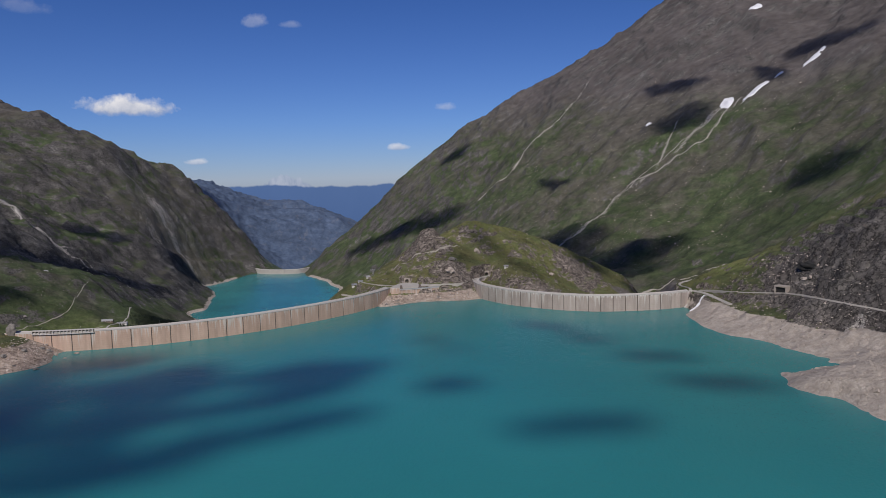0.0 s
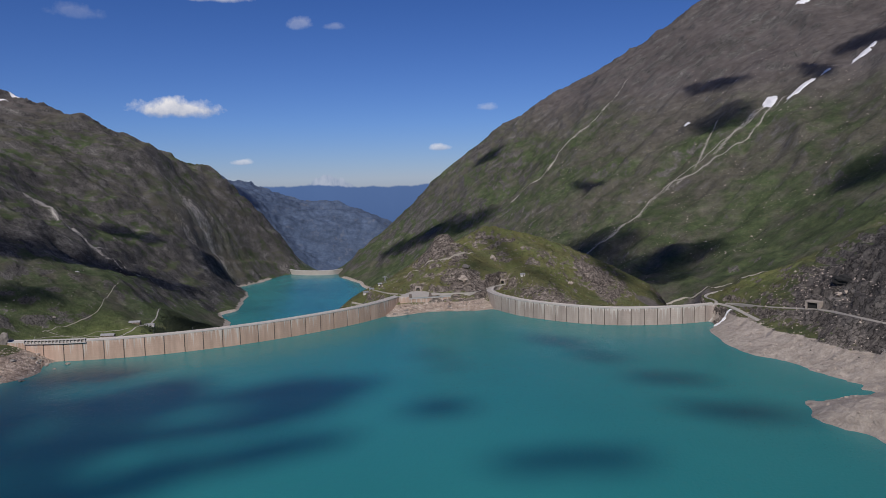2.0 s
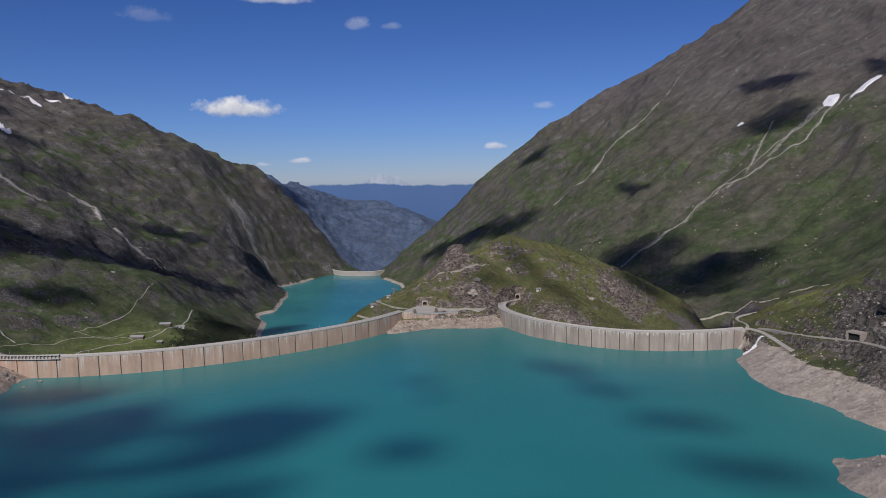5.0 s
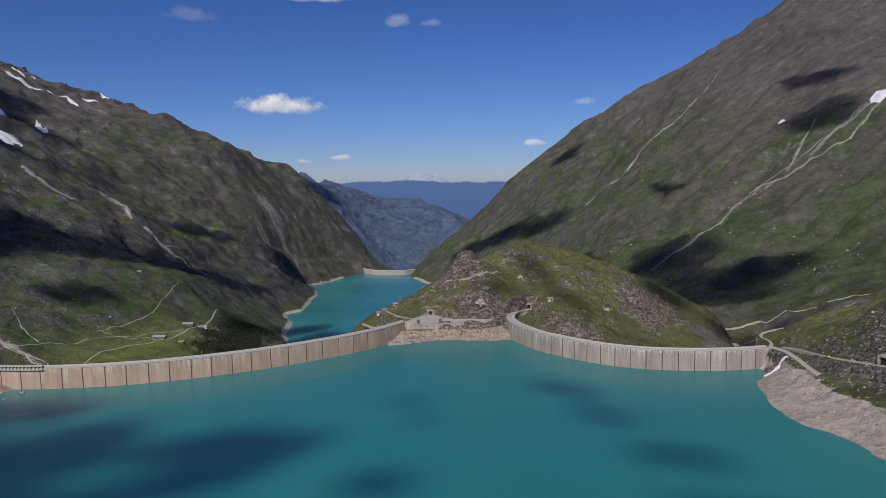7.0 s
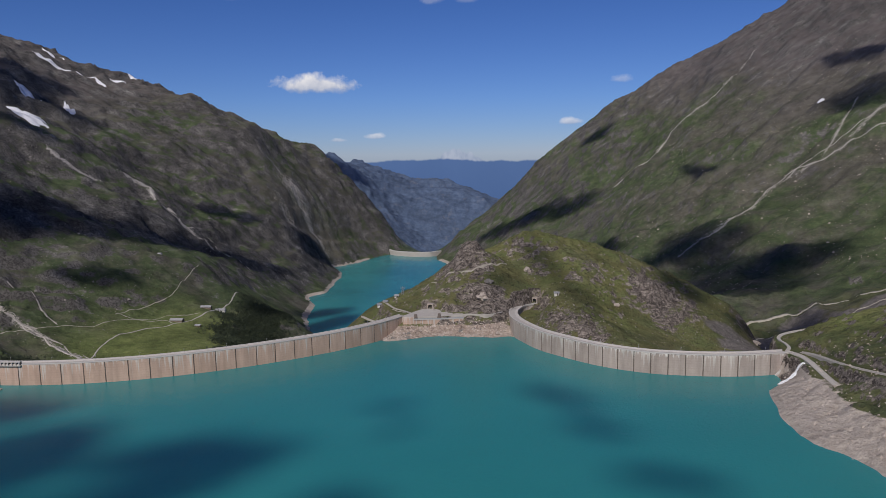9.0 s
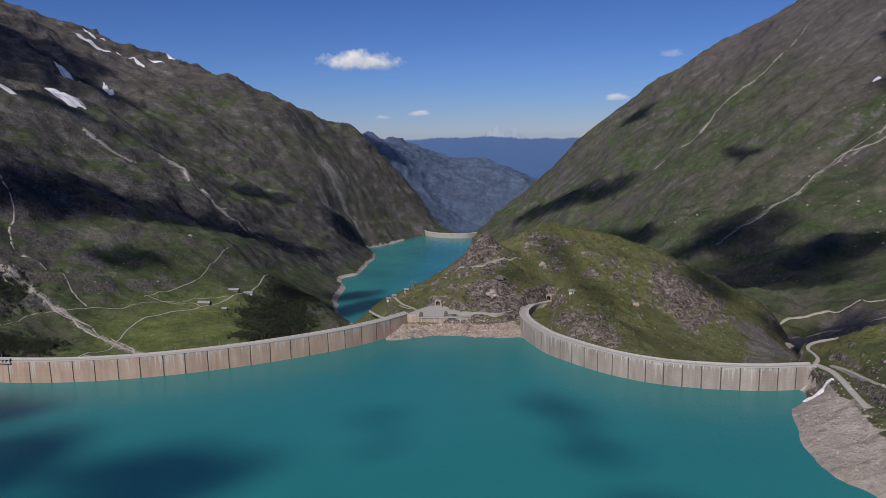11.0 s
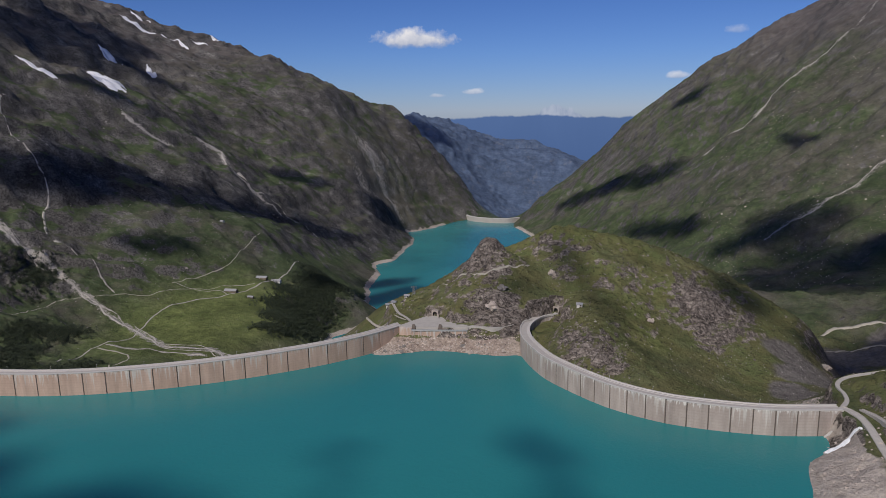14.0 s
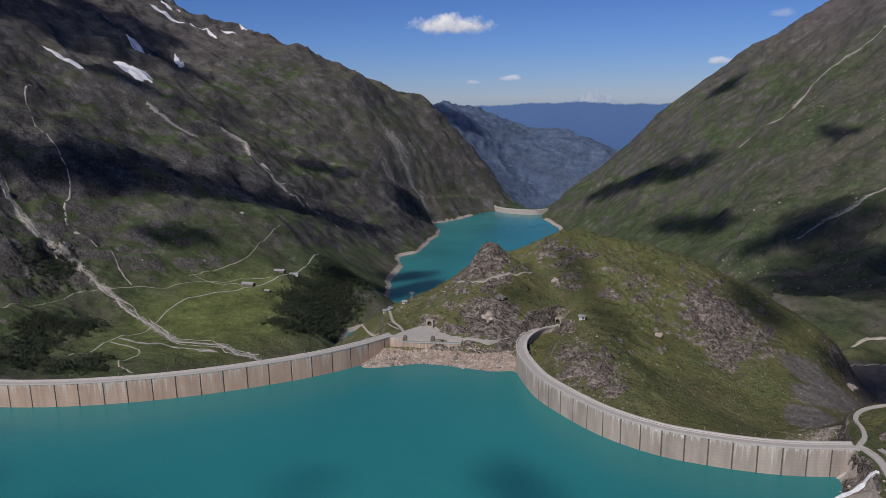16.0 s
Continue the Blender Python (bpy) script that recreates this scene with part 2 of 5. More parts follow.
# bare crags: east, north, radius, amount
CRAGS = [(110, 814, 26, 0.45), (84, 838, 20, 0.4), (128, 790, 16, 0.35), (186, 955, 24, 0.5), (178, 985, 24, 0.4), (212, 985, 30, 0.45), (200, 925, 24, 0.3), (-12, 905, 24, 0.45), (-14, 925, 20, 0.4),
         (4, 850, 24, 0.4), (19, 862, 18, 0.45), (35, 850, 16, 0.5), (368, 640, 60, 0.3), (345, 680, 40, 0.3), (350, 595, 40, 0.3), (400, 560, 60, 0.25), (125, 960, 14, 0.2), (60, 935, 14, 0.2)]
LEVEL_SPOTS = [(70, 872, 15, 11.5), (62, 858, 12, 10.0), (49, 862, 11, 9.5), (52, 874, 11, 10.5), (60, 884, 11, 11.5), (-40, 841, 18, 16.6), (-22, 832, 12, 16.6), (6, 836, 7, 16.4), (64, 897, 8.5, 16.4), (282, 757, 10, 16.0), (278, 741, 5.5, 15.8), (281, 727, 4.5, 14.6)]
LOW_LAKE = -288.0
MOOSER = [(-385, 609), (-350, 607), (-312, 611), (-270, 622), (-232, 638), (-199, 657), (-168, 679), (-138, 705), (-109, 735), (-89, 760), (-71, 789), (-57, 820)]
DROSSEN = [(58, 903), (46, 888), (41, 868), (41, 850), (46, 830), (56, 810), (77, 781), (102, 760), (126, 744), (146, 735), (164, 730), (180, 728), (210, 729), (239, 734), (273, 746)]

BENCH = [(283, 752, 16.5), (290, 735, 19), (301, 691, 24), (323, 639, 31), (331, 600, 33), (340, 573, 33), (354, 545, 32), (368, 500, 31), (378, 460, 30)]
SHORE_ROAD = [(271, 751, 16.6), (276, 747, 16.6), (280.5, 739, 16.4), (283, 728, 15.9), (284.5, 714, 15.2), (286, 698, 14.4), (288, 682, 13.6)]
LOOP_ROAD = [(273, 752, 16.6), (277, 764, 16.5), (277, 777, 16.4), (275, 789, 16.3), (279, 802, 16.4), (289, 812, 17.0), (305, 820, 18.5), (325, 828, 22)]
ACCESS_ROAD = [(-56, 833, 16.8), (-66, 846, 15.6), (-80, 860, 14.6), (-91, 876, 13.9), (-100, 890, 13.6)]


def land(x, y):
    x, y = np.asarray(x, float), np.asarray(y, float)
    z = land_base(x, y)
    dam = np.minimum(near_line(x, y, MOOSER), near_line(x, y, DROSSEN))
    far = smooth(40, 500, dam)
    meadow = np.exp(-(((x + 700) / 260) ** 2 + ((y - 1330) / 330) ** 2))
    lowshore = smooth(-300, -200, z)
    big = far * (1 - 0.85 * meadow) * (0.25 + 0.75 * lowshore)
    warp = fbm(x, y, 420, 3, 5) * 90
    z = z + big * 34 * fbm(x + warp, y - warp, 330, 6, 11, 0.5, True)
    z = z + big * 10 * fbm(x, y, 60, 4, 23, 0.55, True)
    # gullies that run down the eastern mountainside, and slanting bands of rock on the western one
    east = far * smooth(-250, 250, x - 0.12 * (y - 2500)) * smooth(1350, 1800, y) 
    across = -0.48 * x + 0.876 * y + 40 * fbm(x, y, 260, 3, 57)
    down = 0.876 * x + 0.48 * y
    z = z - east * 9 * np.clip(fbm(across, down * 0.13, 95, 4, 61, 0.5, True) - 0.1, 0, 1) ** 1.5 * 2
    westside = smooth(-800, -1000, x) * smooth(900, 1200, y)
    bands = z + 0.24 * y + 34 * fbm(x, y, 330, 4, 67)
    z = z + westside * 30 * fbm(bands, (y + 0.3 * x) * 0.16, 80, 5, 69, 0.55, True)
    z = z + westside * smooth(-150, 100, z) * 22 * fbm(x * 0.3 + 30 * fbm(x, y, 200, 2, 68), y - 0.25 * x, 210, 4, 70, 0.5, True)
    z = z + westside * 9 * fbm(x, y, 45, 4, 73, 0.6, True)
    # shore terraces and small crags close to the dams
    near = smooth(6, 45, dam) * (1 - far)
    crag = smooth(3, 14, z)
    z = z + near * (0.5 + 4.0 * crag) * fbm(x, y, 34, 5, 31, 0.55, True) + near * crag * 2.8 * fbm(x, y, 9, 3, 41, 0.5, True)
    bare = np.zeros_like(z)
    for cx, cy, cr, amount in CRAGS:
        bare = bare + 2 * amount * np.exp(-((x - cx) ** 2 + (y - cy) ** 2) / cr ** 2)
    tilt = 0.8 * x - 0.6 * y
    z = z + np.clip(bare, 0, 1.2) * smooth(4, 20, dam) * (6.0 * fbm(tilt, (0.6 * x + 0.8 * y) * 0.4, 15, 4, 91, 0.6, True) + 1.2 * fbm(x, y, 6, 2, 93))
    neck = smooth(45, 25, np.hypot((x + 15) * 0.6, y - 822)) * smooth(1, 6, z) * smooth(16, 9, z)
    z = z + neck * 3.0 * fbm(x, y, 11, 4, 95, 0.6, True)
    # stepped ledges of the eastern shoulder, with the road's bench cut into them
    wall = np.exp(-((x - 400) / 95) ** 2 - ((y - 620) / 125) ** 2)
    lift = (z + 5 * fbm(x, y, 40, 3, 99)) / 8.0
    part_up = lift - np.floor(lift)
    z = z + np.clip(wall * 1.6, 0, 1) * smooth(20, 34, z) * 8.0 * (smooth(0.45, 0.85, part_up) - part_up)
    for (ax, ay, az), (bx, by, bz) in [*zip(BENCH[:-1], BENCH[1:]), *zip(SHORE_ROAD[:-1], SHORE_ROAD[1:]), *zip(LOOP_ROAD[:-1], LOOP_ROAD[1:]), *zip(ACCESS_ROAD[:-1], ACCESS_ROAD[1:])]:
        dx, dy = bx - ax, by - ay
        t = np.clip(((x - ax) * dx + (y - ay) * dy) / (dx * dx + dy * dy), 0, 1)
        k = 1 - smooth(3.5, 10, np.hypot(x - ax - t * dx, y - ay - t * dy))
        z = z * (1 - k) + (az + (bz - az) * t - 0.4) * k
    for cx, cy, r, level in LEVEL_SPOTS:
        k = 1 - smooth(r * 0.75, r, np.hypot(x - cx, y - cy))
        z = z * (1 - k) + level * k
    return z


def terrain_lines(lo, hi, dlo, dhi, fine, coarse):
    """Grid lines, closer together between dlo and dhi."""
    out, v = [], lo
    while v < hi:
        out.append(v)
        d = max(dlo - v, v - dhi, 0)
        v += min(coarse, fine + d * 0.02)
    return np.array(out + [hi])


TX = terrain_lines(-2800, 2300, -130, 330, 2.4, 11)
TY = terrain_lines(-1000, 4980, 560, 1060, 2.4, 11)
GX, GY = np.meshgrid(TX, TY)
GZ = land(GX, GY)


def ground_at(x, y):
    """Height of the terrain sheet at a place."""
    x, y = np.asarray(x, float), np.asarray(y, float)
    i = np.clip(np.searchsorted(TX, x) - 1, 0, len(TX) - 2)
    j = np.clip(np.searchsorted(TY, y) - 1, 0, len(TY) - 2)
    u, v = (x - TX[i]) / (TX[i + 1] - TX[i]), (y - TY[j]) / (TY[j + 1] - TY[j])
    return (GZ[j, i] * (1 - u) + GZ[j, i + 1] * u) * (1 - v) + (GZ[j + 1, i] * (1 - u) + GZ[j + 1, i + 1] * u) * v


def grid_mesh(name, X, Y, Z):
    h, w = X.shape
    me = bpy.data.meshes.new(name)
    idx = np.arange(h * w).reshape(h, w)
    quads = np.stack([idx[:-1, :-1], idx[:-1, 1:], idx[1:, 1:], idx[1:, :-1]], -1).reshape(-1, 4)
    me.vertices.add(h * w)
    me.vertices.foreach_set("co", np.stack([X, Y, Z], -1).ravel().astype(np.float32))
    me.loops.add(quads.size)
    me.loops.foreach_set("vertex_index", quads.ravel().astype(np.int32))
    me.polygons.add(len(quads))
    me.polygons.foreach_set("loop_start", np.arange(0, quads.size, 4, dtype=np.int32))
    me.polygons.foreach_set("use_smooth", np.ones(len(quads), dtype=bool))
    me.update(calc_edges=True)
    return me


def set_attr(me, name, values):
    a = me.attributes.new(name, "FLOAT", "POINT")
    a.data.foreach_set("value", np.asarray(values, np.float32).ravel())


# ---------------------------------------------------------------- materials
def material(name):
    m = bpy.data.materials.new(name)
    m.use_nodes = True
    nt = m.node_tree
    return m, nt, nt.nodes["Principled BSDF"]


def node(nt, kind, **kw):
    n = nt.nodes.new(kind)
    for k, v in kw.items():
        if k in n.inputs:
            n.inputs[k].default_value = v
    return n


def noise_node(nt, scale, detail=6, rough=0.6, coord=None):
    n = node(nt, "ShaderNodeTexNoise", Scale=scale, Detail=detail, Roughness=rough)
    if coord is None:
        coord = nt.nodes.new("ShaderNodeNewGeometry").outputs["Position"]
    nt.links.new(coord, n.inputs["Vector"])
    return n.outputs[0]


def ramp(nt, fac, *stops):
    r = nt.nodes.new("ShaderNodeValToRGB")
    e = r.color_ramp.elements
    while len(e) < len(stops):
        e.new(0.5)
    for el, (p, c) in zip(e, stops):
        el.position = p
        el.color = (c, c, c, 1) if isinstance(c, (int, float)) else (*c, 1)
    nt.links.new(fac, r.inputs[0])
    return r.outputs[0]


def mix(nt, fac, a, b, mode="MIX"):
    m = nt.nodes.new("ShaderNodeMix")
    m.data_type = "RGBA"
    m.blend_type = mode
    for k, v in ((0, fac), (6, a), (7, b)):
        if isinstance(v, (int, float)):
            m.inputs[k].default_value = v
        elif isinstance(v, tuple):
            m.inputs[k].default_value = (*v, 1)
        else:
            nt.links.new(v, m.inputs[k])
    return m.outputs[2]


def math_node(nt, op, a, b=0.0, c=None):
    m = nt.nodes.new("ShaderNodeMath")
    m.operation = op
    for k, v in enumerate((a, b, c)):
        if v is None:
            continue
        if isinstance(v, (int, float)):
            m.inputs[k].default_value = v
        else:
            nt.links.new(v, m.inputs[k])
    return m.outputs[0]


def attr(nt, name):
    a = nt.nodes.new("ShaderNodeAttribute")
    a.attribute_name = name
    return a.outputs["Fac"]


def bump(nt, bsdf, height, strength, distance):
    b = node(nt, "ShaderNodeBump", Strength=strength, Distance=distance)
    nt.links.new(height, b.inputs["Height"])
    nt.links.new(b.outputs[0], bsdf.inputs["Normal"])


def plain(name, dark, light, scale, rough=0.8, relief=0.1, metal=0.0):
    """A surface with two scales of change between two colours."""
    m, nt, b = material(name)
    n1, n2 = noise_node(nt, scale), noise_node(nt, scale * 9, 4)
    f = math_node(nt, "MULTIPLY_ADD", n2, 0.45, math_node(nt, "MULTIPLY", n1, 0.6))
    nt.links.new(ramp(nt, f, (0.32, dark), (0.72, light)), b.inputs["Base Color"])
    b.inputs["Roughness"].default_value = rough
    b.inputs["Metallic"].default_value = metal
    if relief:
        bump(nt, b, n2, 0.6, relief)
    return m


def terrain_material():
    m, nt, b = material("alpine_ground")
    L = nt.links.new
    n_big, n_mid, n_fine = noise_node(nt, 0.006, 8, 0.62), noise_node(nt, 0.03, 8, 0.65), noise_node(nt, 0.16, 6, 0.7)
    n_tiny = noise_node(nt, 0.55, 5, 0.7)
    streak_e = slanted(nt, 61.3, (0.006, 0.045, 0.02))
    streak_w = slanted(nt, 107.7, (0.004, 0.024, 0.03))
    streak = mix(nt, attr(nt, "west"), streak_e, streak_w)
    n_patch = noise_node(nt, 0.0045, 5, 0.55)
    green = ramp(nt, n_mid, (0.3, (0.044, 0.060, 0.031)), (0.5, (0.066, 0.091, 0.043)), (0.72, (0.100, 0.124, 0.062)))
    tan = ramp(nt, n_mid, (0.3, (0.072, 0.071, 0.056)), (0.72, (0.140, 0.132, 0.105)))
    lush = math_node(nt, "ADD", math_node(nt, "MULTIPLY", math_node(nt, "SUBTRACT", n_patch, 0.5), 2.2), math_node(nt, "SUBTRACT", 0.85, attr(nt, "dry")))
    lush = math_node(nt, "ADD", lush, math_node(nt, "MULTIPLY", math_node(nt, "SUBTRACT", noise_node(nt, 0.017, 5, 0.6), 0.5), 1.8))
    grass = mix(nt, ramp(nt, lush, (0.25, 0.0), (0.75, 1.0)), tan, green)
    bright = ramp(nt, n_mid, (0.3, (0.088, 0.115, 0.036)), (0.7, (0.195, 0.225, 0.074)))
    grass = mix(nt, math_node(nt, "MULTIPLY", attr(nt, "lush"), 0.9), grass, bright)
    grass = mix(nt, ramp(nt, n_fine, (0.5, 0.0), (0.8, 0.5)), grass, (0.16, 0.145, 0.075))
    grass = mix(nt, 0.35, grass, ramp(nt, noise_node(nt, 0.09, 5, 0.65), (0.35, 0.45), (0.5, 1.0), (0.65, 1.4)), "MULTIPLY")
    grass = mix(nt, 0.3, grass, ramp(nt, n_tiny, (0.32, 0.45), (0.5, 1.0), (0.7, 1.5)), "MULTIPLY")
    sere = math_node(nt, "MULTIPLY", ramp(nt, noise_node(nt, 0.05, 6, 0.65), (0.4, 0.15), (0.6, 0.75)), attr(nt, "near"))
    grass = mix(nt, sere, grass, (0.150, 0.138, 0.060))
    heath = math_node(nt, "MULTIPLY", ramp(nt, noise_node(nt, 0.24, 5, 0.65), (0.56, 0.0), (0.64, 0.75)), attr(nt, "near"))
    grass = mix(nt, heath, grass, (0.034, 0.040, 0.018))
    dry = ramp(nt, n_mid, (0.3, (0.082, 0.071, 0.066)), (0.7, (0.152, 0.136, 0.129)))
    chip = math_node(nt, "MULTIPLY_ADD", n_tiny, 0.55, math_node(nt, "MULTIPLY", n_fine, 0.5))
    bed = slanted(nt, 118.0, (0.06, 0.42, 0.3))
    chip = math_node(nt, "MULTIPLY_ADD", bed, 0.5, math_node(nt, "MULTIPLY", chip, 0.5))
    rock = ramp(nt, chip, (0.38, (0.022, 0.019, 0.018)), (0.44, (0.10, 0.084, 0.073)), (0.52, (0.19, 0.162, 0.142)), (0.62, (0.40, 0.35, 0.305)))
    ledge = math_node(nt, "MULTIPLY_ADD", streak, 0.55, math_node(nt, "MULTIPLY_ADD", n_fine, 0.3, math_node(nt, "MULTIPLY", n_mid, 0.2)))
    far_rock = ramp(nt, ledge, (0.38, (0.052, 0.050, 0.051)), (0.48, (0.092, 0.087, 0.083)), (0.58, (0.138, 0.130, 0.121)), (0.72, (0.27, 0.255, 0.235)))
    dark_rock = ramp(nt, ledge, (0.38, (0.030, 0.030, 0.033)), (0.50, (0.066, 0.065, 0.067)), (0.60, (0.13, 0.125, 0.12)), (0.69, (0.30, 0.285, 0.265)))
    far_rock = mix(nt, attr(nt, "cliff"), far_rock, dark_rock)
    rock = mix(nt, attr(nt, "near"), far_rock, rock)
    pale = ramp(nt, n_fine, (0.25, (0.29, 0.25, 0.212)), (0.7, (0.52, 0.46, 0.40)))
    split_face = mix(nt, 1.0, pale, ramp(nt, chip, (0.38, (0.24, 0.20, 0.18)), (0.46, (0.72, 0.64, 0.60)), (0.54, (1.0, 0.92, 0.88)), (0.62, (1.3, 1.25, 1.2))), "MULTIPLY")
    pale = mix(nt, attr(nt, "broken"), pale, split_face)
    gravel = ramp(nt, n_fine, (0.25, (0.085, 0.075, 0.07)), (0.7, (0.215, 0.197, 0.18)))
    col = mix(nt, ramp(nt, attr(nt, "dry"), (0.45, 0.0), (0.95, 1.0)), grass, dry)
    rk = math_node(nt, "ADD", attr(nt, "rock"), math_node(nt, "MULTIPLY", math_node(nt, "SUBTRACT", n_mid, 0.5), 1.0))
    rk = math_node(nt, "ADD", rk, math_node(nt, "MULTIPLY", math_node(nt, "SUBTRACT", n_fine, 0.5), math_node(nt, "MULTIPLY_ADD", attr(nt, "near"), 0.6, 0.7)))
    rk = math_node(nt, "ADD", rk, math_node(nt, "MULTIPLY", math_node(nt, "SUBTRACT", streak, 0.5), math_node(nt, "MULTIPLY_ADD", attr(nt, "west"), 1.1, 0.5)))
    col = mix(nt, ramp(nt, rk, (0.46, 0.0), (0.62, 1.0)), col, rock)
    speck = noise_node(nt, 0.22, 3, 0.5)
    col = mix(nt, ramp(nt, speck, (0.70, 0.0), (0.76, 0.8)), col, (0.30, 0.275, 0.25))
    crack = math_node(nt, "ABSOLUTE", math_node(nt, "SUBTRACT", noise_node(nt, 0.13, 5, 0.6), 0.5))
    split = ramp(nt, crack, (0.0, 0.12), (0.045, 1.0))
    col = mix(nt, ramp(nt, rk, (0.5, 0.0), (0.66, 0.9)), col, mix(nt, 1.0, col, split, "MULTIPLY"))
    ws = math_node(nt, "ADD", attr(nt, "wash"), math_node(nt, "MULTIPLY", math_node(nt, "SUBTRACT", n_fine, 0.5), 1.3))
    ws = math_node(nt, "ADD", ws, math_node(nt, "MULTIPLY", math_node(nt, "SUBTRACT", n_tiny, 0.5), 0.8))
    col = mix(nt, ramp(nt, ws, (0.5, 0.0), (0.66, 1.0)), col, ramp(nt, n_tiny, (0.3, (0.24, 0.22, 0.2)), (0.7, (0.52, 0.485, 0.44))))
    gv = math_node(nt, "ADD", attr(nt, "gravel"), math_node(nt, "MULTIPLY", math_node(nt, "SUBTRACT", n_mid, 0.5), 0.9))
    col = mix(nt, ramp(nt, gv, (0.42, 0.0), (0.6, 1.0)), col, gravel)
    sh = math_node(nt, "ADD", attr(nt, "shore"), math_node(nt, "MULTIPLY", math_node(nt, "SUBTRACT", n_fine, 0.5), 0.5))
    col = mix(nt, ramp(nt, sh, (0.42, 0.0), (0.55, 1.0)), col, pale)
    # far wooded slopes, with aerial haze put into their blue-grey colour
    hazy_slope = ramp(nt, n_mid, (0.3, (0.050, 0.076, 0.128)), (0.7, (0.105, 0.145, 0.225)))
    hazy_slope = mix(nt, ramp(nt, noise_node(nt, 0.02, 6, 0.7), (0.56, 0.0), (0.68, 0.5)), hazy_slope, (0.17, 0.18, 0.21))
    col = mix(nt, attr(nt, "far_haze"), col, hazy_slope)
    col = mix(nt, 0.16, col, ramp(nt, n_tiny, (0.33, 0.4), (0.5, 1.0), (0.68, 1.55)), "MULTIPLY")
    col = mix(nt, 0.45, col, ramp(nt, n_big, (0.3, 0.5), (0.7, 1.3)), "MULTIPLY")
    col = mix(nt, math_node(nt, "MULTIPLY_ADD", attr(nt, "west"), 0.25, 0.3), col, ramp(nt, streak, (0.3, 0.6), (0.7, 1.35)), "MULTIPLY")
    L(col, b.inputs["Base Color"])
    b.inputs["Roughness"].default_value = 0.95
    b.inputs["Specular IOR Level"].default_value = 0.15
    h = math_node(nt, "MULTIPLY_ADD", n_fine, 3.0, math_node(nt, "MULTIPLY", n_mid, 9.0))
    h = math_node(nt, "MULTIPLY_ADD", n_tiny, 1.5, h)
    bump(nt, b, h, 0.85, 1.0)
    return m


def slanted(nt, degrees, scale):
    """Grain drawn out along one direction of the map."""
    mp = nt.nodes.new("ShaderNodeMapping")
    mp.inputs["Rotation"].default_value = (0, 0, radians(-degrees + 32.7))
    mp.inputs["Scale"].default_value = scale
    nt.links.new(nt.nodes.new("ShaderNodeNewGeometry").outputs["Position"], mp.inputs["Vector"])
    return noise_node(nt, 1.0, 7, 0.65, mp.outputs[0])


def water_material(name, deep, light):
    m, nt, b = material(name)
    n = noise_node(nt, 0.004, 4, 0.5)
    nt.links.new(ramp(nt, n, (0.3, deep), (0.7, light)), b.inputs["Base Color"])
    b.inputs["Roughness"].default_value = 0.22
    b.inputs["IOR"].default_value = 1.33
    h = math_node(nt, "ADD", noise_node(nt, 0.35, 5, 0.6), noise_node(nt, 0.05, 3, 0.5))
    bump(nt, b, h, 0.5, 0.6)
    return m


GROUND = terrain_material()
WATER = water_material("milky_turquoise_water", (0.018, 0.172, 0.176), (0.025, 0.205, 0.206))
LOW_WATER = water_material("far_turquoise_water", (0.018, 0.16, 0.18), (0.03, 0.22, 0.23))


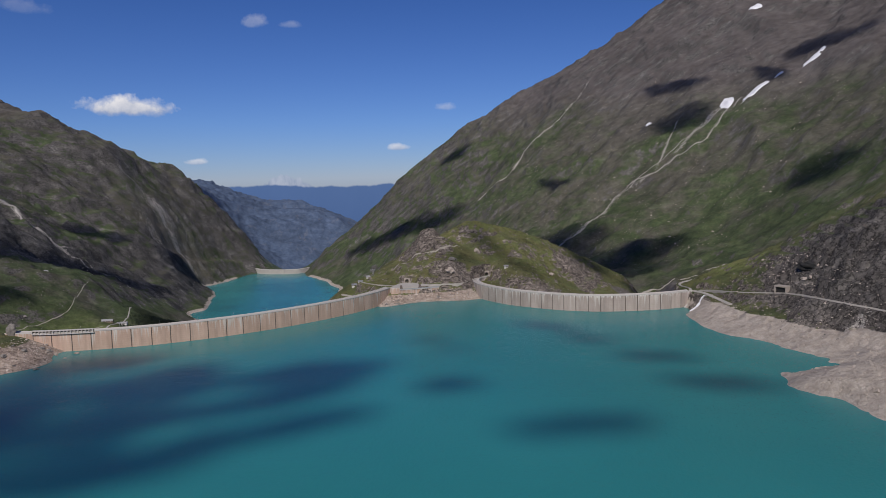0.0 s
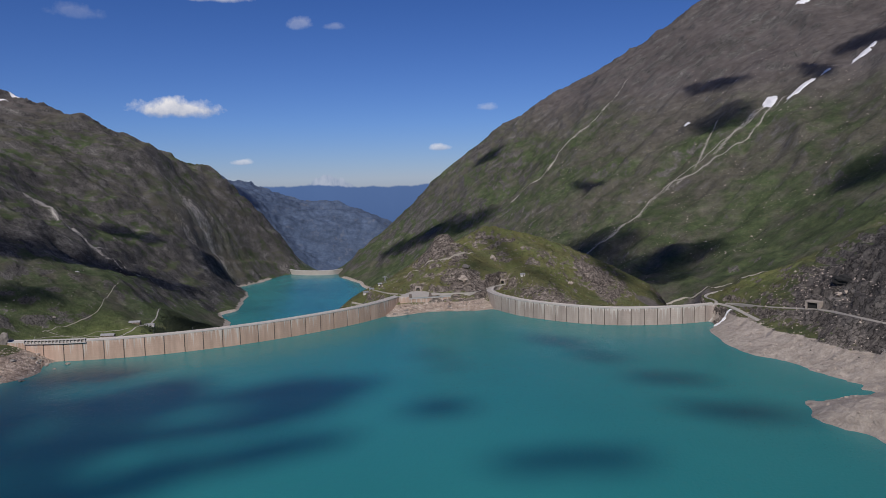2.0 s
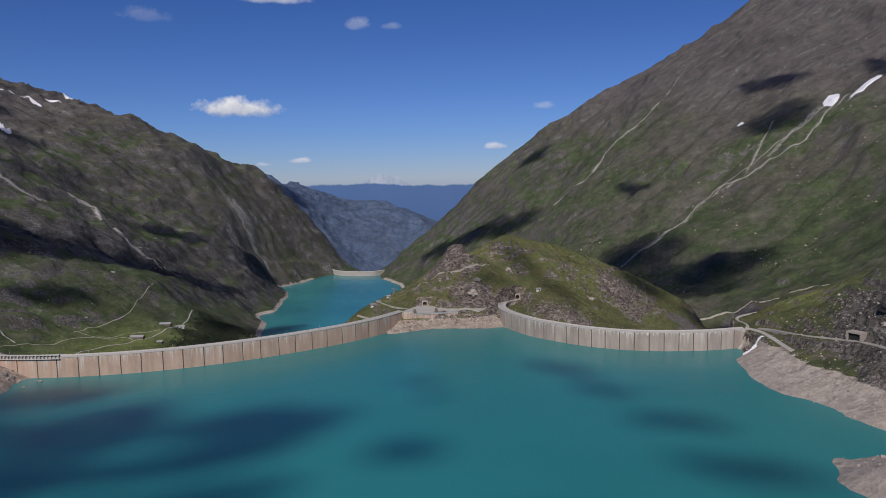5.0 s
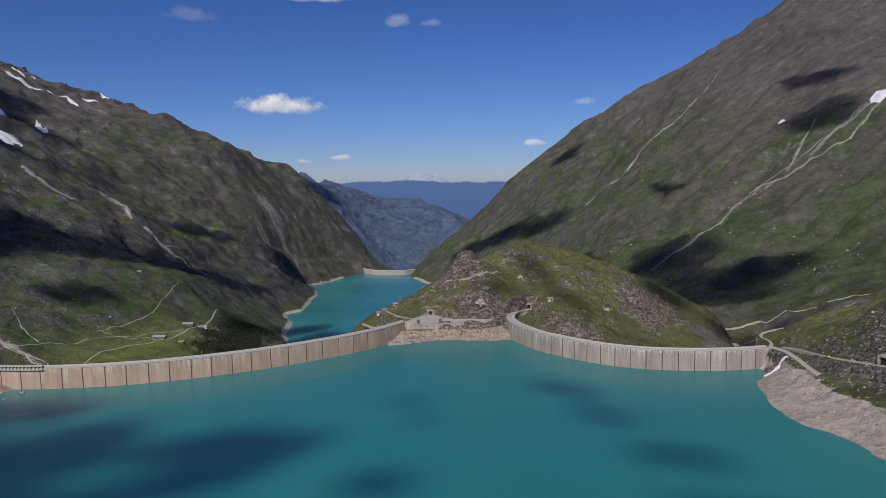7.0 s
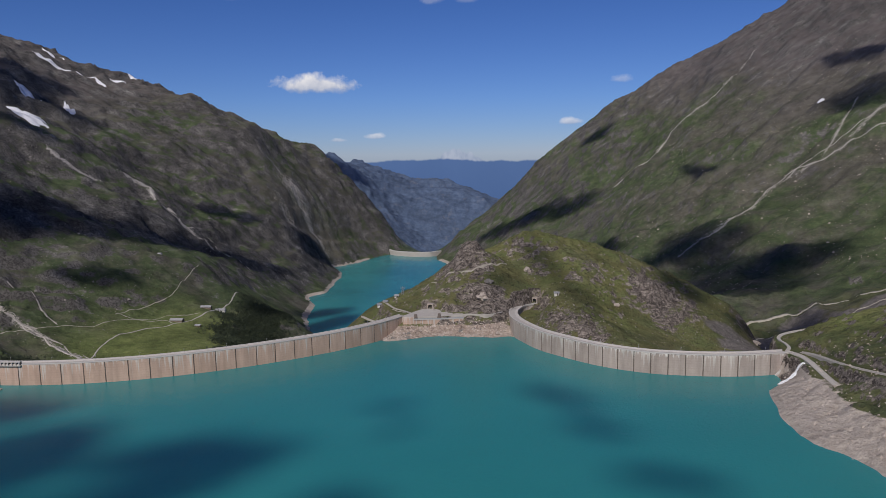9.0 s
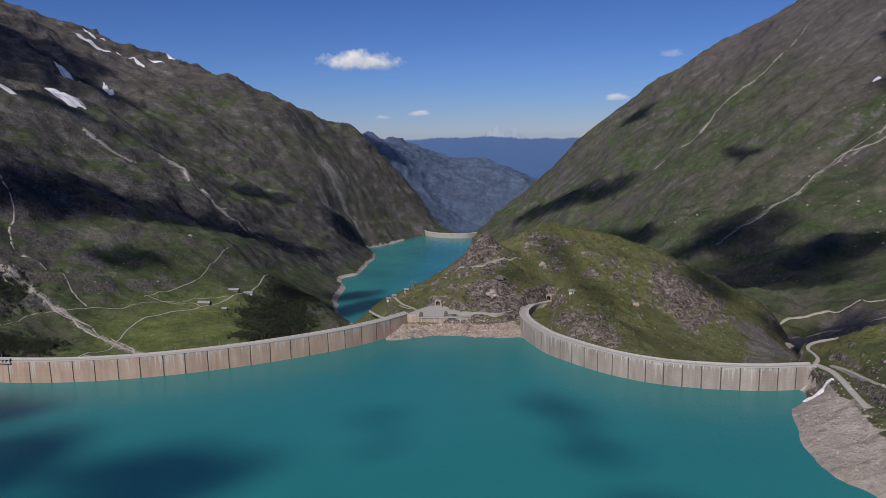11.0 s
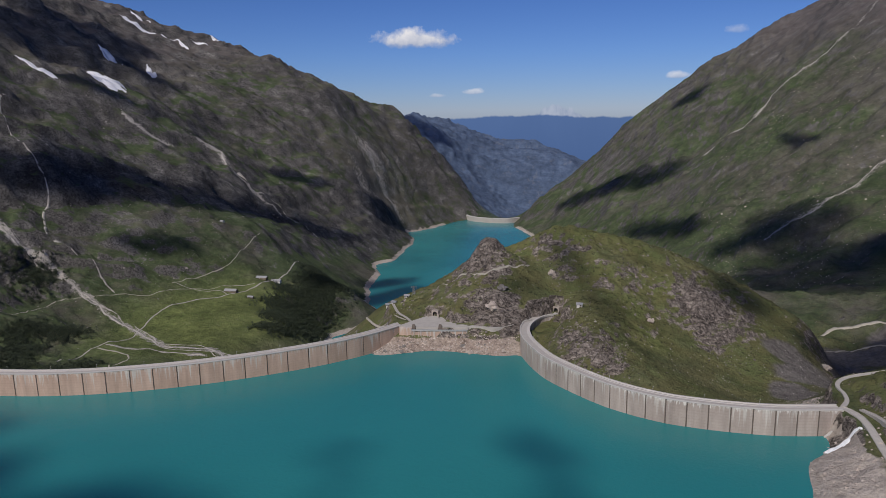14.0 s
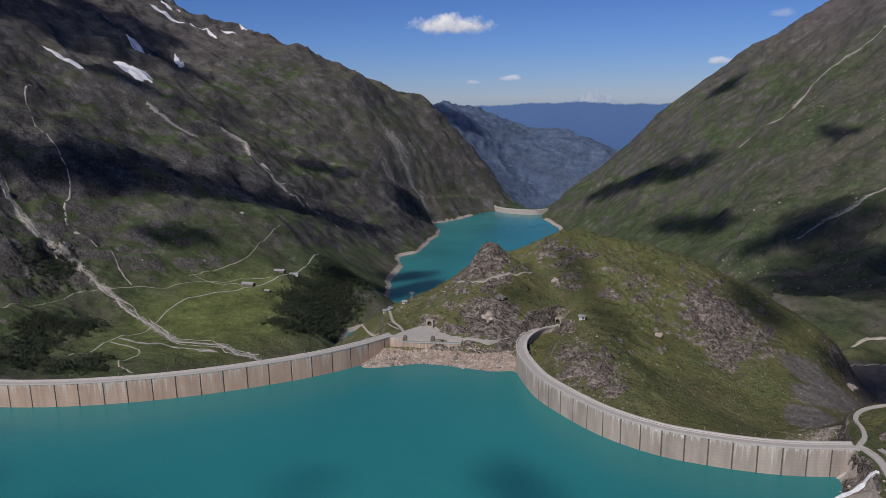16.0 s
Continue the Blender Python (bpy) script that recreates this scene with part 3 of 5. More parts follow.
def dam_concrete(name, dark, light, crusty):
    """Old concrete with lift lines, lime runs from the crest and grey damp stains."""
    m, nt, b = material(name)
    pos = nt.nodes.new("ShaderNodeNewGeometry").outputs["Position"]
    sep = nt.nodes.new("ShaderNodeSeparateXYZ")
    nt.links.new(pos, sep.inputs[0])
    n1, n2 = noise_node(nt, 0.05, 5), noise_node(nt, 0.9, 5)
    tone = nt.nodes.new("ShaderNodeObjectInfo").outputs["Random"]
    f = math_node(nt, "MULTIPLY_ADD", n2, 0.35, math_node(nt, "MULTIPLY", n1, 0.65))
    f = math_node(nt, "MULTIPLY_ADD", math_node(nt, "SUBTRACT", tone, 0.5), 0.22, f)
    col = ramp(nt, f, (0.3, dark), (0.72, light))
    mp = nt.nodes.new("ShaderNodeMapping")
    mp.inputs["Scale"].default_value = (0.55, 0.55, 0.02)
    nt.links.new(pos, mp.inputs["Vector"])
    run = noise_node(nt, 1.0, 4, 0.6, mp.outputs[0])
    top = math_node(nt, "MULTIPLY", math_node(nt, "SUBTRACT", sep.outputs[2], 2.0), 1 / 16)
    lime = ramp(nt, math_node(nt, "MULTIPLY_ADD", top, 0.2, run), (0.66, 0.0), (0.77, 0.85))
    col = mix(nt, lime, col, (0.56, 0.53, 0.48))
    drip = nt.nodes.new("ShaderNodeMapping")
    drip.inputs["Scale"].default_value = (0.8, 0.8, 0.12)
    nt.links.new(pos, drip.inputs["Vector"])
    reach = ramp(nt, math_node(nt, "MULTIPLY", math_node(nt, "SUBTRACT", CREST + 0.3, sep.outputs[2]), 0.16), (0.0, 0.34), (0.5, 0.1), (1.0, 0.0))
    crust = math_node(nt, "ADD", noise_node(nt, 1.0, 5, 0.65, drip.outputs[0]), reach)
    col = mix(nt, ramp(nt, crust, (0.72, 0.0), (0.84, crusty)), col, (0.66, 0.63, 0.58))
    mp2 = nt.nodes.new("ShaderNodeMapping")
    mp2.inputs["Scale"].default_value = (0.16, 0.16, 0.012)
    nt.links.new(pos, mp2.inputs["Vector"])
    damp = ramp(nt, noise_node(nt, 1.0, 5, 0.65, mp2.outputs[0]), (0.3, 0.72), (0.6, 1.05))
    col = mix(nt, 0.8, col, damp, "MULTIPLY")
    lift = nt.nodes.new("ShaderNodeTexWave")
    lift.wave_type, lift.bands_direction = "BANDS", "Z"
    lift.inputs["Scale"].default_value = 0.16
    nt.links.new(pos, lift.inputs["Vector"])
    col = mix(nt, 0.5, col, ramp(nt, lift.outputs[1], (0.0, 0.8), (0.08, 1.0)), "MULTIPLY")
    nt.links.new(col, b.inputs["Base Color"])
    b.inputs["Roughness"].default_value = 0.85
    bump(nt, b, n2, 0.4, 0.06)
    return m


WARM_CONCRETE = dam_concrete("warm_tan_concrete", (0.42, 0.295, 0.225), (0.56, 0.405, 0.32), 0.45)
PALE_CONCRETE = dam_concrete("pale_grey_concrete", (0.33, 0.275, 0.24), (0.47, 0.40, 0.35), 0.95)
CONCRETE = plain("weathered_concrete", (0.28, 0.245, 0.21), (0.40, 0.35, 0.305), 0.12, 0.85, 0.05)
# dark damp joints; also the colour for shade in the gallery slots
DARK_JOINT_SLOT = plain("dark_damp_joint_and_slot_shade", (0.085, 0.068, 0.056), (0.15, 0.122, 0.104), 0.3, 0.9, 0.0)
PAVING = plain("worn_asphalt", (0.34, 0.315, 0.285), (0.44, 0.41, 0.375), 0.3, 0.9, 0.02)
CREST_TOP = plain("pale_crest_concrete", (0.42, 0.40, 0.37), (0.55, 0.52, 0.49), 0.2, 0.85, 0.03)

# ---------------------------------------------------------------- terrain
terrain_mesh = grid_mesh("terrain", GX, GY, GZ)
gy_d, gx_d = np.gradient(GZ, TY, TX)
steep = np.hypot(gx_d, gy_d)
hi = smooth(180, 620, GZ + 120 * fbm(GX, GY, 300, 4, 71))
west = smooth(-300, -900, GX)
steep_end = np.exp(-((GX + 1110) / 160) ** 2 - ((GY - 2860) / 330) ** 2)
rockiness = 0.10 - 0.12 * smooth(50, 300, GX) * smooth(1300, 1700, GY) + 0.55 * (1 - 0.6 * steep_end) * smooth(0.5, 1.1, steep) + 0.09 * west * smooth(-190, -120, GZ) + 0.12 * hi
# bare crags on the hill between the dams, on the eastern shoulder and over the shore
for cx, cy, cr, amount in CRAGS:
    rockiness += amount * np.exp(-((GX - cx) ** 2 + (GY - cy) ** 2) / cr ** 2)
cliff = near_line(GX, GY, [(-1260, 1480), (-1233, 1566), (-1162, 1730), (-1128, 1958), (-1020, 2108), (-935, 2260), (-905, 2400), (-940, 2560), (-1000, 2700)])
cliff = np.exp(-((cliff + 30 * fbm(GX, GY, 120, 3, 97)) / 115) ** 2)
rockiness += 0.42 * cliff
shoulder = np.exp(-((GX - 410) / 105) ** 2 - ((GY - 620) / 150) ** 2)
rockiness += 0.7 * np.exp(-((GX - 267) / 12) ** 2 - ((GY - 731) / 11) ** 2) + 0.3 * shoulder + 0.3 * np.exp(-((GX - 345) / 40) ** 2 - ((GY - 540) / 60) ** 2)
set_attr(terrain_mesh, "cliff", np.maximum(cliff, 0.75 * np.clip(1.5 * shoulder, 0, 1)))
scree = np.zeros_like(GX)
for cx, cy, cr in ((258, 872, 22), (285, 940, 36), (262, 968, 26), (256, 890, 17), (266, 926, 24), (344, 1171, 46), (375, 1177, 44), (397, 1175, 40), (333, 1104, 40), (403, 1240, 40), (440, 1184, 38), (490, 1180, 40), (330, 1040, 36)):
    scree = np.maximum(scree, np.exp(-((GX - cx) ** 2 + (GY - cy) ** 2) / cr ** 2))
WASHES = [([(343, 552), (330, 548), (316, 545)], 9), ([(240, 812), (254, 816), (266, 826), (268, 842)], 20), ([(-1300, 1320), (-1250, 1291), (-1183, 1274), (-1130, 1266), (-1089, 1275), (-1045, 1295), (-1006, 1274), (-947, 1273), (-885, 1256), (-807, 1236)], 11),
          ([(-807, 1236), (-729, 1201), (-682, 1180), (-606, 1192), (-550, 1182), (-500, 1188)], 12), ([(-770, 1140), (-700, 1152), (-640, 1150), (-580, 1165)], 6),
          ([(290, 1815), (404, 1888), (538, 2052), (630, 2030), (782, 2044), (880, 2127), (930, 2160)], 10), ([(640, 2050), (700, 2130), (760, 2230)], 9), ([(700, 2060), (800, 2120), (900, 2180)], 14),
          ([(150, 2640), (236, 2649), (330, 2740), (397, 2795), (514, 2822), (640, 2950)], 9),
          ([(-1318, 2061), (-1276, 2099), (-1201, 2056), (-1126, 2062)], 13), ([(-1126, 2062), (-1020, 2108), (-938, 2104)], 9), ([(-1421, 1867), (-1368, 1894), (-1312, 1944)], 11)]
wash = np.zeros_like(GX)
for line, width in WASHES:
    d = near_line(GX, GY, line) + 5 * fbm(GX, GY, 25, 3, 83)
    wash = np.maximum(wash, (0.62 if line[0][0] > 0 else 0.75) * np.exp(-(d / width) ** 2))
wash = np.maximum(wash, steep_end * (0.42 + 0.5 * fbm(GX * 0.35, GY, 40, 4, 87)))
set_attr(terrain_mesh, "wash", wash)
lushness = np.exp(-(((GX + 690) / 200) ** 2 + ((GY - 1350) / 260) ** 2) ** 2)
for cx, cy, cr in ((0, 965, 34), (28, 985, 40), (85, 1005, 42), (90, 930, 38), (150, 960, 40), (-100, 880, 45), (60, 985, 40), (110, 1010, 45), (150, 880, 40), (185, 800, 45), (120, 900, 40), (320, 790, 40), (330, 560, 30)):
    lushness = np.maximum(lushness, np.exp(-((GX - cx) ** 2 + (GY - cy) ** 2) / cr ** 2))
lushness = np.maximum(lushness, 0.5 * smooth(1180, 1080, GY) * smooth(740, 800, GY) * smooth(-150, -110, GX) * smooth(290, 250, GX))
set_attr(terrain_mesh, "broken", np.clip(1.6 * np.exp(-((GX + 12) / 62) ** 2 - ((GY - 815) / 26) ** 2) + 1.3 * np.exp(-((GX + 350) / 40) ** 2 - ((GY - 565) / 50) ** 2), 0, 1))
set_attr(terrain_mesh, "lush", lushness)
set_attr(terrain_mesh, "gravel", scree)
set_attr(terrain_mesh, "rock", rockiness)
set_attr(terrain_mesh, "dry", np.clip(0.15 + 0.85 * hi + 0.06 * west + 0.45 * steep_end + 0.22 * smooth(50, 300, GX) * smooth(1300, 1700, GY), 0, 1))
full_line = sorted(MOOSER) + [(-40, 834), (0, 838), (30, 842)] + DROSSEN[4:] + [(330, 740), (420, 700)]
limit = np.interp(GX, [p[0] for p in full_line], [p[1] for p in full_line])
upper = (GY < limit + 4) & (GX > -420) & (GX < 480)
ring = 13 + 3 * fbm(GX, GY, 60, 3, 77) - 5 * smooth(250, -60, GX) * smooth(700, 780, GY)
shore = np.where(upper & (GZ < 40), smooth(ring + 3, ring - 3, GZ), 0)
shore = np.maximum(shore, np.where((GZ < -240) & (GY < 3120), smooth(-278, -285, GZ), 0))
shore = np.maximum(shore, smooth(22, 16, GZ) * smooth(240, 250, GX) * smooth(400, 385, GX) * smooth(560, 540, GY) * smooth(300, 340, GY))
shore = shore * (1 - np.exp(-((GX - 267) / 9) ** 2 - ((GY - 731) / 8) ** 2))
set_attr(terrain_mesh, "shore", shore)
set_attr(terrain_mesh, "west", west)
set_attr(terrain_mesh, "near", smooth(1350, 1150, GY) * smooth(-700, -400, GX) * (1 - 0.8 * np.clip(1.5 * shoulder, 0, 1)))
# where the painted haze tints the land beyond the lower dam
set_attr(terrain_mesh, "far_haze", smooth(3350, 3700, GY) * smooth(-300, -600, GX))
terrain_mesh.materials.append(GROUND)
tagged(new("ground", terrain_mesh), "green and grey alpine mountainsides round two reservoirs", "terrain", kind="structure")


def sheet(name, outline, z, mat, label):
    bm = bmesh.new()
    bm.faces.new([bm.verts.new((x, y, z)) for x, y in outline])
    bmesh.ops.triangulate(bm, faces=bm.faces[:])
    me = bpy.data.meshes.new(name)
    bm.to_mesh(me)
    bm.free()
    me.materials.append(mat)
    if me.polygons[0].normal.z < 0:
        me.flip_normals()
    return tagged(new(name, me), label, "lake", kind="structure")


MID = [(-66, 812), (-40, 832), (0, 836), (30, 840)]
lake_outline = [(x, y + 3) for x, y in MOOSER] + MID + [(x + 2, y + 2) for x, y in DROSSEN[3:]] + [(330, 700), (420, 560), (420, 380), (480, 200), (560, -950), (-560, -950), (-560, 200), (-430, 500)]
sheet("water", lake_outline, 0.0, WATER, "calm milky turquoise reservoir water")
sheet("water_far", [(-1250, 1250), (-200, 1250), (-200, 2900), (-480, 3200), (-620, 3235), (-740, 3220), (-855, 3260), (-1250, 3220)], LOW_LAKE, LOW_WATER, "turquoise lower reservoir deep in the valley")


# ---------------------------------------------------------------- helpers for things
def mesh_of(name, verts, faces, mat, smooth_shade=False):
    me = bpy.data.meshes.new(name)
    me.from_pydata([tuple(map(float, v)) for v in verts], [], faces)
    bm = bmesh.new()
    bm.from_mesh(me)
    bmesh.ops.recalc_face_normals(bm, faces=bm.faces[:])
    bm.to_mesh(me)
    bm.free()
    if smooth_shade:
        me.polygons.foreach_set("use_smooth", np.ones(len(me.polygons), dtype=bool))
    me.materials.append(mat)
    return me


def put(name, me, parent=None, label=""):
    ob = new(name, me)
    if parent is not None:
        ob.parent = parent
    return tagged(ob, label)


def thing(name, at, label, category, group="", kind="", turn=0.0):
    ob = new(name)
    ob.empty_display_size = 1
    ob.matrix_world = pose(*at, 0, 0, turn)
    return tagged(ob, label, category, group, kind)


def sweep(name, line, profile, mat, closed=True, caps=True):
    """A profile (offset to the left of the line, height) drawn along a line of x, y, z."""
    p = np.array(line, float)
    t = np.gradient(p[:, :2], axis=0)
    t /= np.linalg.norm(t, axis=1)[:, None] + 1e-9
    nrm = np.stack([-t[:, 1], t[:, 0]], 1)
    k = len(profile)
    verts, faces = [], []
    for (x, y, z), n in zip(p, nrm):
        for o, h in profile:
            verts.append((x + n[0] * o, y + n[1] * o, z + h))
    for i in range(len(p) - 1):
        for j in range(k if closed else k - 1):
            a, b = i * k + j, i * k + (j + 1) % k
            faces.append((a, b, b + k, a + k))
    if closed and caps:
        faces += [tuple(range(k)), tuple(range(len(p) * k - k, len(p) * k))]
    return mesh_of(name, verts, faces, mat)


# ---------------------------------------------------------------- dams
def dam(name, line, width, block, label, mat, shift):
    ob = thing(name, (0, 0, 0), label, "dam")
    pts = curve_through([(x, y, 0) for x, y in line], 1.0)
    cuts = np.r_[0, np.arange(shift, len(pts) - 6, block), len(pts) - 1].round().astype(int)
    for a, b in zip(cuts[:-1], cuts[1:]):
        seg = pts[a:b + 1].copy()
        d0, d1 = seg[1] - seg[0], seg[-1] - seg[-2]
        seg[0] += d0 * 0.42
        seg[-1] -= d1 * 0.42
        me = sweep("block", seg[[0, *range(2, len(seg) - 2, 3), len(seg) - 1]], [(0, CREST - 0.25), (0, -6), (-0.3, -45), (width + 14, -45), (width, 0), (width, CREST - 1.2), (0.5, CREST - 1.2), (0.5, CREST - 0.25)], mat)
        put("block", me, ob)
    put("core", sweep("core", pts[::3], [(0.3, CREST - 0.6), (0.3, -44), (width, -44), (width - 0.4, CREST - 1.4), (0.45, CREST - 1.4), (0.45, CREST - 0.6)], DARK_JOINT_SLOT), ob, "dark damp joints between the blocks")
    put("crest_road", sweep("crest_road", pts[::2], [(0.55, CREST - 1.2), (0.55, CREST - 0.4), (width - 0.1, CREST - 0.4), (width - 0.1, CREST - 1.2)], PAVING), ob, "grey asphalt road along the crest")
    put("parapet", sweep("parapet", pts[::2], [(-0.25, CREST - 0.25), (-0.25, CREST + 0.5), (0.55, CREST + 0.5), (0.55, CREST - 1.2), (0.5, CREST - 1.2), (0.5, CREST - 0.25)], CREST_TOP), ob, "pale upstream parapet wall")
    put("parapet", sweep("parapet", pts[::2], [(width - 0.6, CREST - 1.2), (width - 0.6, CREST + 0.5), (width + 0.5, CREST + 0.5), (width + 0.5, CREST - 1.2)], CREST_TOP), ob, "pale downstream parapet wall")
    put("walkway", sweep("walkway", pts[::2], [(width - 2.2, CREST - 0.5), (width - 2.2, CREST - 0.15), (width - 0.5, CREST - 0.15), (width - 0.5, CREST - 0.5)], CREST_TOP), ob, "light raised footway")
    return ob, pts


dam_west, WEST_PTS = dam("arch_dam", MOOSER, 8.0, 16.5, "long curved tan concrete dam holding the reservoir", WARM_CONCRETE, 9.4)
dam_east, EAST_PTS = dam("arch_dam", DROSSEN, 8.0, 13.0, "strongly curved pale grey concrete dam beside the hill", PALE_CONCRETE, 11.0)


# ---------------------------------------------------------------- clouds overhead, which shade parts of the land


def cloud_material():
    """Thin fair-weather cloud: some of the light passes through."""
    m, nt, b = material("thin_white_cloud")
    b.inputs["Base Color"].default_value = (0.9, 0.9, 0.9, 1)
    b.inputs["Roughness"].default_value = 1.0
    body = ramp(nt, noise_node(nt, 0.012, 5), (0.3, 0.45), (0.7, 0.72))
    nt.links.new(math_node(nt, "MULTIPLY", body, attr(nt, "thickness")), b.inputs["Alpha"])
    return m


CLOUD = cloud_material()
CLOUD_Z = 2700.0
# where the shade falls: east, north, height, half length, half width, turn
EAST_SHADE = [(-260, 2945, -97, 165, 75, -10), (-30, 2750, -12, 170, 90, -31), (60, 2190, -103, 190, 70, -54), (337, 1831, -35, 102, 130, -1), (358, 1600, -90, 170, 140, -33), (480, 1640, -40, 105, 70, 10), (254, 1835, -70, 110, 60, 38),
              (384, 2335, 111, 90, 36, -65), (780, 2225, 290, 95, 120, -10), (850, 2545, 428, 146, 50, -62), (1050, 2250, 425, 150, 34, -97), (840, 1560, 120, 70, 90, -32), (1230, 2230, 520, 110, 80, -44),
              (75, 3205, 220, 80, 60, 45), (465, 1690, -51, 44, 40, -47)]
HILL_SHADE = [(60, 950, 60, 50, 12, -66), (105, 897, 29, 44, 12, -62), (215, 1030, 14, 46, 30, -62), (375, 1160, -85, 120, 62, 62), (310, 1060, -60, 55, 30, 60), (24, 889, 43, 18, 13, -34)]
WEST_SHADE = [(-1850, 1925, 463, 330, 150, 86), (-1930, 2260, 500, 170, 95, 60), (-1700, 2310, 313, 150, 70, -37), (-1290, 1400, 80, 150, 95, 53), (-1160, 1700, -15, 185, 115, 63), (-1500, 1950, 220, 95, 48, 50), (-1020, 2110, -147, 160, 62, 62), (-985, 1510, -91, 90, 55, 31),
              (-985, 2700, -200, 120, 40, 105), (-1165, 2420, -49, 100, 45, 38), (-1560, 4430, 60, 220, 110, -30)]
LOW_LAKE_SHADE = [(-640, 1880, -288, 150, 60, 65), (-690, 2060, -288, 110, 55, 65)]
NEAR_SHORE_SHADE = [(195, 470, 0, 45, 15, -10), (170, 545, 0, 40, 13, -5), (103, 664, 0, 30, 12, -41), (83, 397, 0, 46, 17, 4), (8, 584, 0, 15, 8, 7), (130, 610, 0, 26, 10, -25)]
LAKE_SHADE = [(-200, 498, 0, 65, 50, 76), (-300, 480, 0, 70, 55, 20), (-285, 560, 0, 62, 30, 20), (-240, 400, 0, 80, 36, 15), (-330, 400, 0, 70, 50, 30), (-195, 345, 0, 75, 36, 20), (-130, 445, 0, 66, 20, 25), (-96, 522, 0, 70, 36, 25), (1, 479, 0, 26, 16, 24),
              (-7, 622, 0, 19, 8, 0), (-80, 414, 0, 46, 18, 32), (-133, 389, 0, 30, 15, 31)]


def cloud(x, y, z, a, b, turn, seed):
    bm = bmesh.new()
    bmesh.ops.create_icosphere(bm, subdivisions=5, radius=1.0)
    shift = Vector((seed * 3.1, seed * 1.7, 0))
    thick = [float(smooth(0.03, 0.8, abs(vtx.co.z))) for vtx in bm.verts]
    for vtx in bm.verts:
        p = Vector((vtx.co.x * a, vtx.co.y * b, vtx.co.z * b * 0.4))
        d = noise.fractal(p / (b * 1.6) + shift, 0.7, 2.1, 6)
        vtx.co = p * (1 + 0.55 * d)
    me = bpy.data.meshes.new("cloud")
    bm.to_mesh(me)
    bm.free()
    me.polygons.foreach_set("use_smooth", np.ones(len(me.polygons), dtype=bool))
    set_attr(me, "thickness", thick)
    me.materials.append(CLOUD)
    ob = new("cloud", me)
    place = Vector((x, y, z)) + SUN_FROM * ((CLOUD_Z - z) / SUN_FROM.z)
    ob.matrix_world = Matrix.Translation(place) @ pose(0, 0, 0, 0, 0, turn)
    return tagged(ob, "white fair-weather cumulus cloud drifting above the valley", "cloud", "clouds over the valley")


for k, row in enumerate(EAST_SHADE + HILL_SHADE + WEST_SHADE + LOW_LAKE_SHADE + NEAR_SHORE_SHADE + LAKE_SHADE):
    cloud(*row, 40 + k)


# ---------------------------------------------------------------- dam across the far end of the lower lake
def far_dam():
    ob = thing("valley_dam", (0, 0, 0), "pale arched concrete dam closing the lower lake", "dam")
    pts = curve_through([(-880, 3300, 0), (-852, 3258, 0), (-800, 3226, 0), (-740, 3213, 0), (-690, 3213, 0), (-650, 3226, 0), (-612, 3270, 0)], 9.0)
    for a in range(0, len(pts) - 1, 3):
        seg = pts[a:a + 4]
        if len(seg) > 1:
            put("block", sweep("block", seg, [(0, -269), (0, -340), (14, -340), (9, -269)], FAR_CONCRETE), ob)
    put("crest_road", sweep("crest_road", pts, [(-0.6, -269), (-0.6, -266.5), (10, -266.5), (10, -269)], CREST_TOP), ob)
    box = bmesh.new()
    bmesh.ops.create_cube(box, size=1, matrix=Matrix.Translation((-722, 3211, -279)) @ Matrix.Diagonal((9, 6, 26, 1)))
    bmesh.ops.bevel(box, geom=box.edges[:], offset=0.6, segments=2, affect="EDGES")
    me = bpy.data.meshes.new("intake_tower")
    box.to_mesh(me)
    box.free()
    me.materials.append(FAR_CONCRETE)
    put("intake_tower", me, ob)
    return ob


FAR_CONCRETE = plain("bleached_concrete", (0.34, 0.31, 0.28), (0.46, 0.42, 0.38), 0.05, 0.85, 0)
far_dam()


# ---------------------------------------------------------------- roads, tracks, streams and snow laid on the land
TRACK = plain("pale_gravel_track", (0.27, 0.25, 0.21), (0.42, 0.39, 0.33), 0.25, 0.95, 0.0)
ROADWAY = plain("light_worn_roadway", (0.33, 0.31, 0.28), (0.46, 0.43, 0.39), 0.25, 0.9, 0.0)
SCREE = plain("pale_stream_gravel", (0.24, 0.222, 0.20), (0.48, 0.45, 0.41), 0.12, 0.95, 0.2)
SNOW = plain("old_snow", (0.62, 0.62, 0.64), (0.82, 0.83, 0.85), 0.05, 0.6, 0.1)
FOAM = plain("white_running_water", (0.55, 0.57, 0.58), (0.85, 0.86, 0.87), 0.8, 0.5, 0.1)


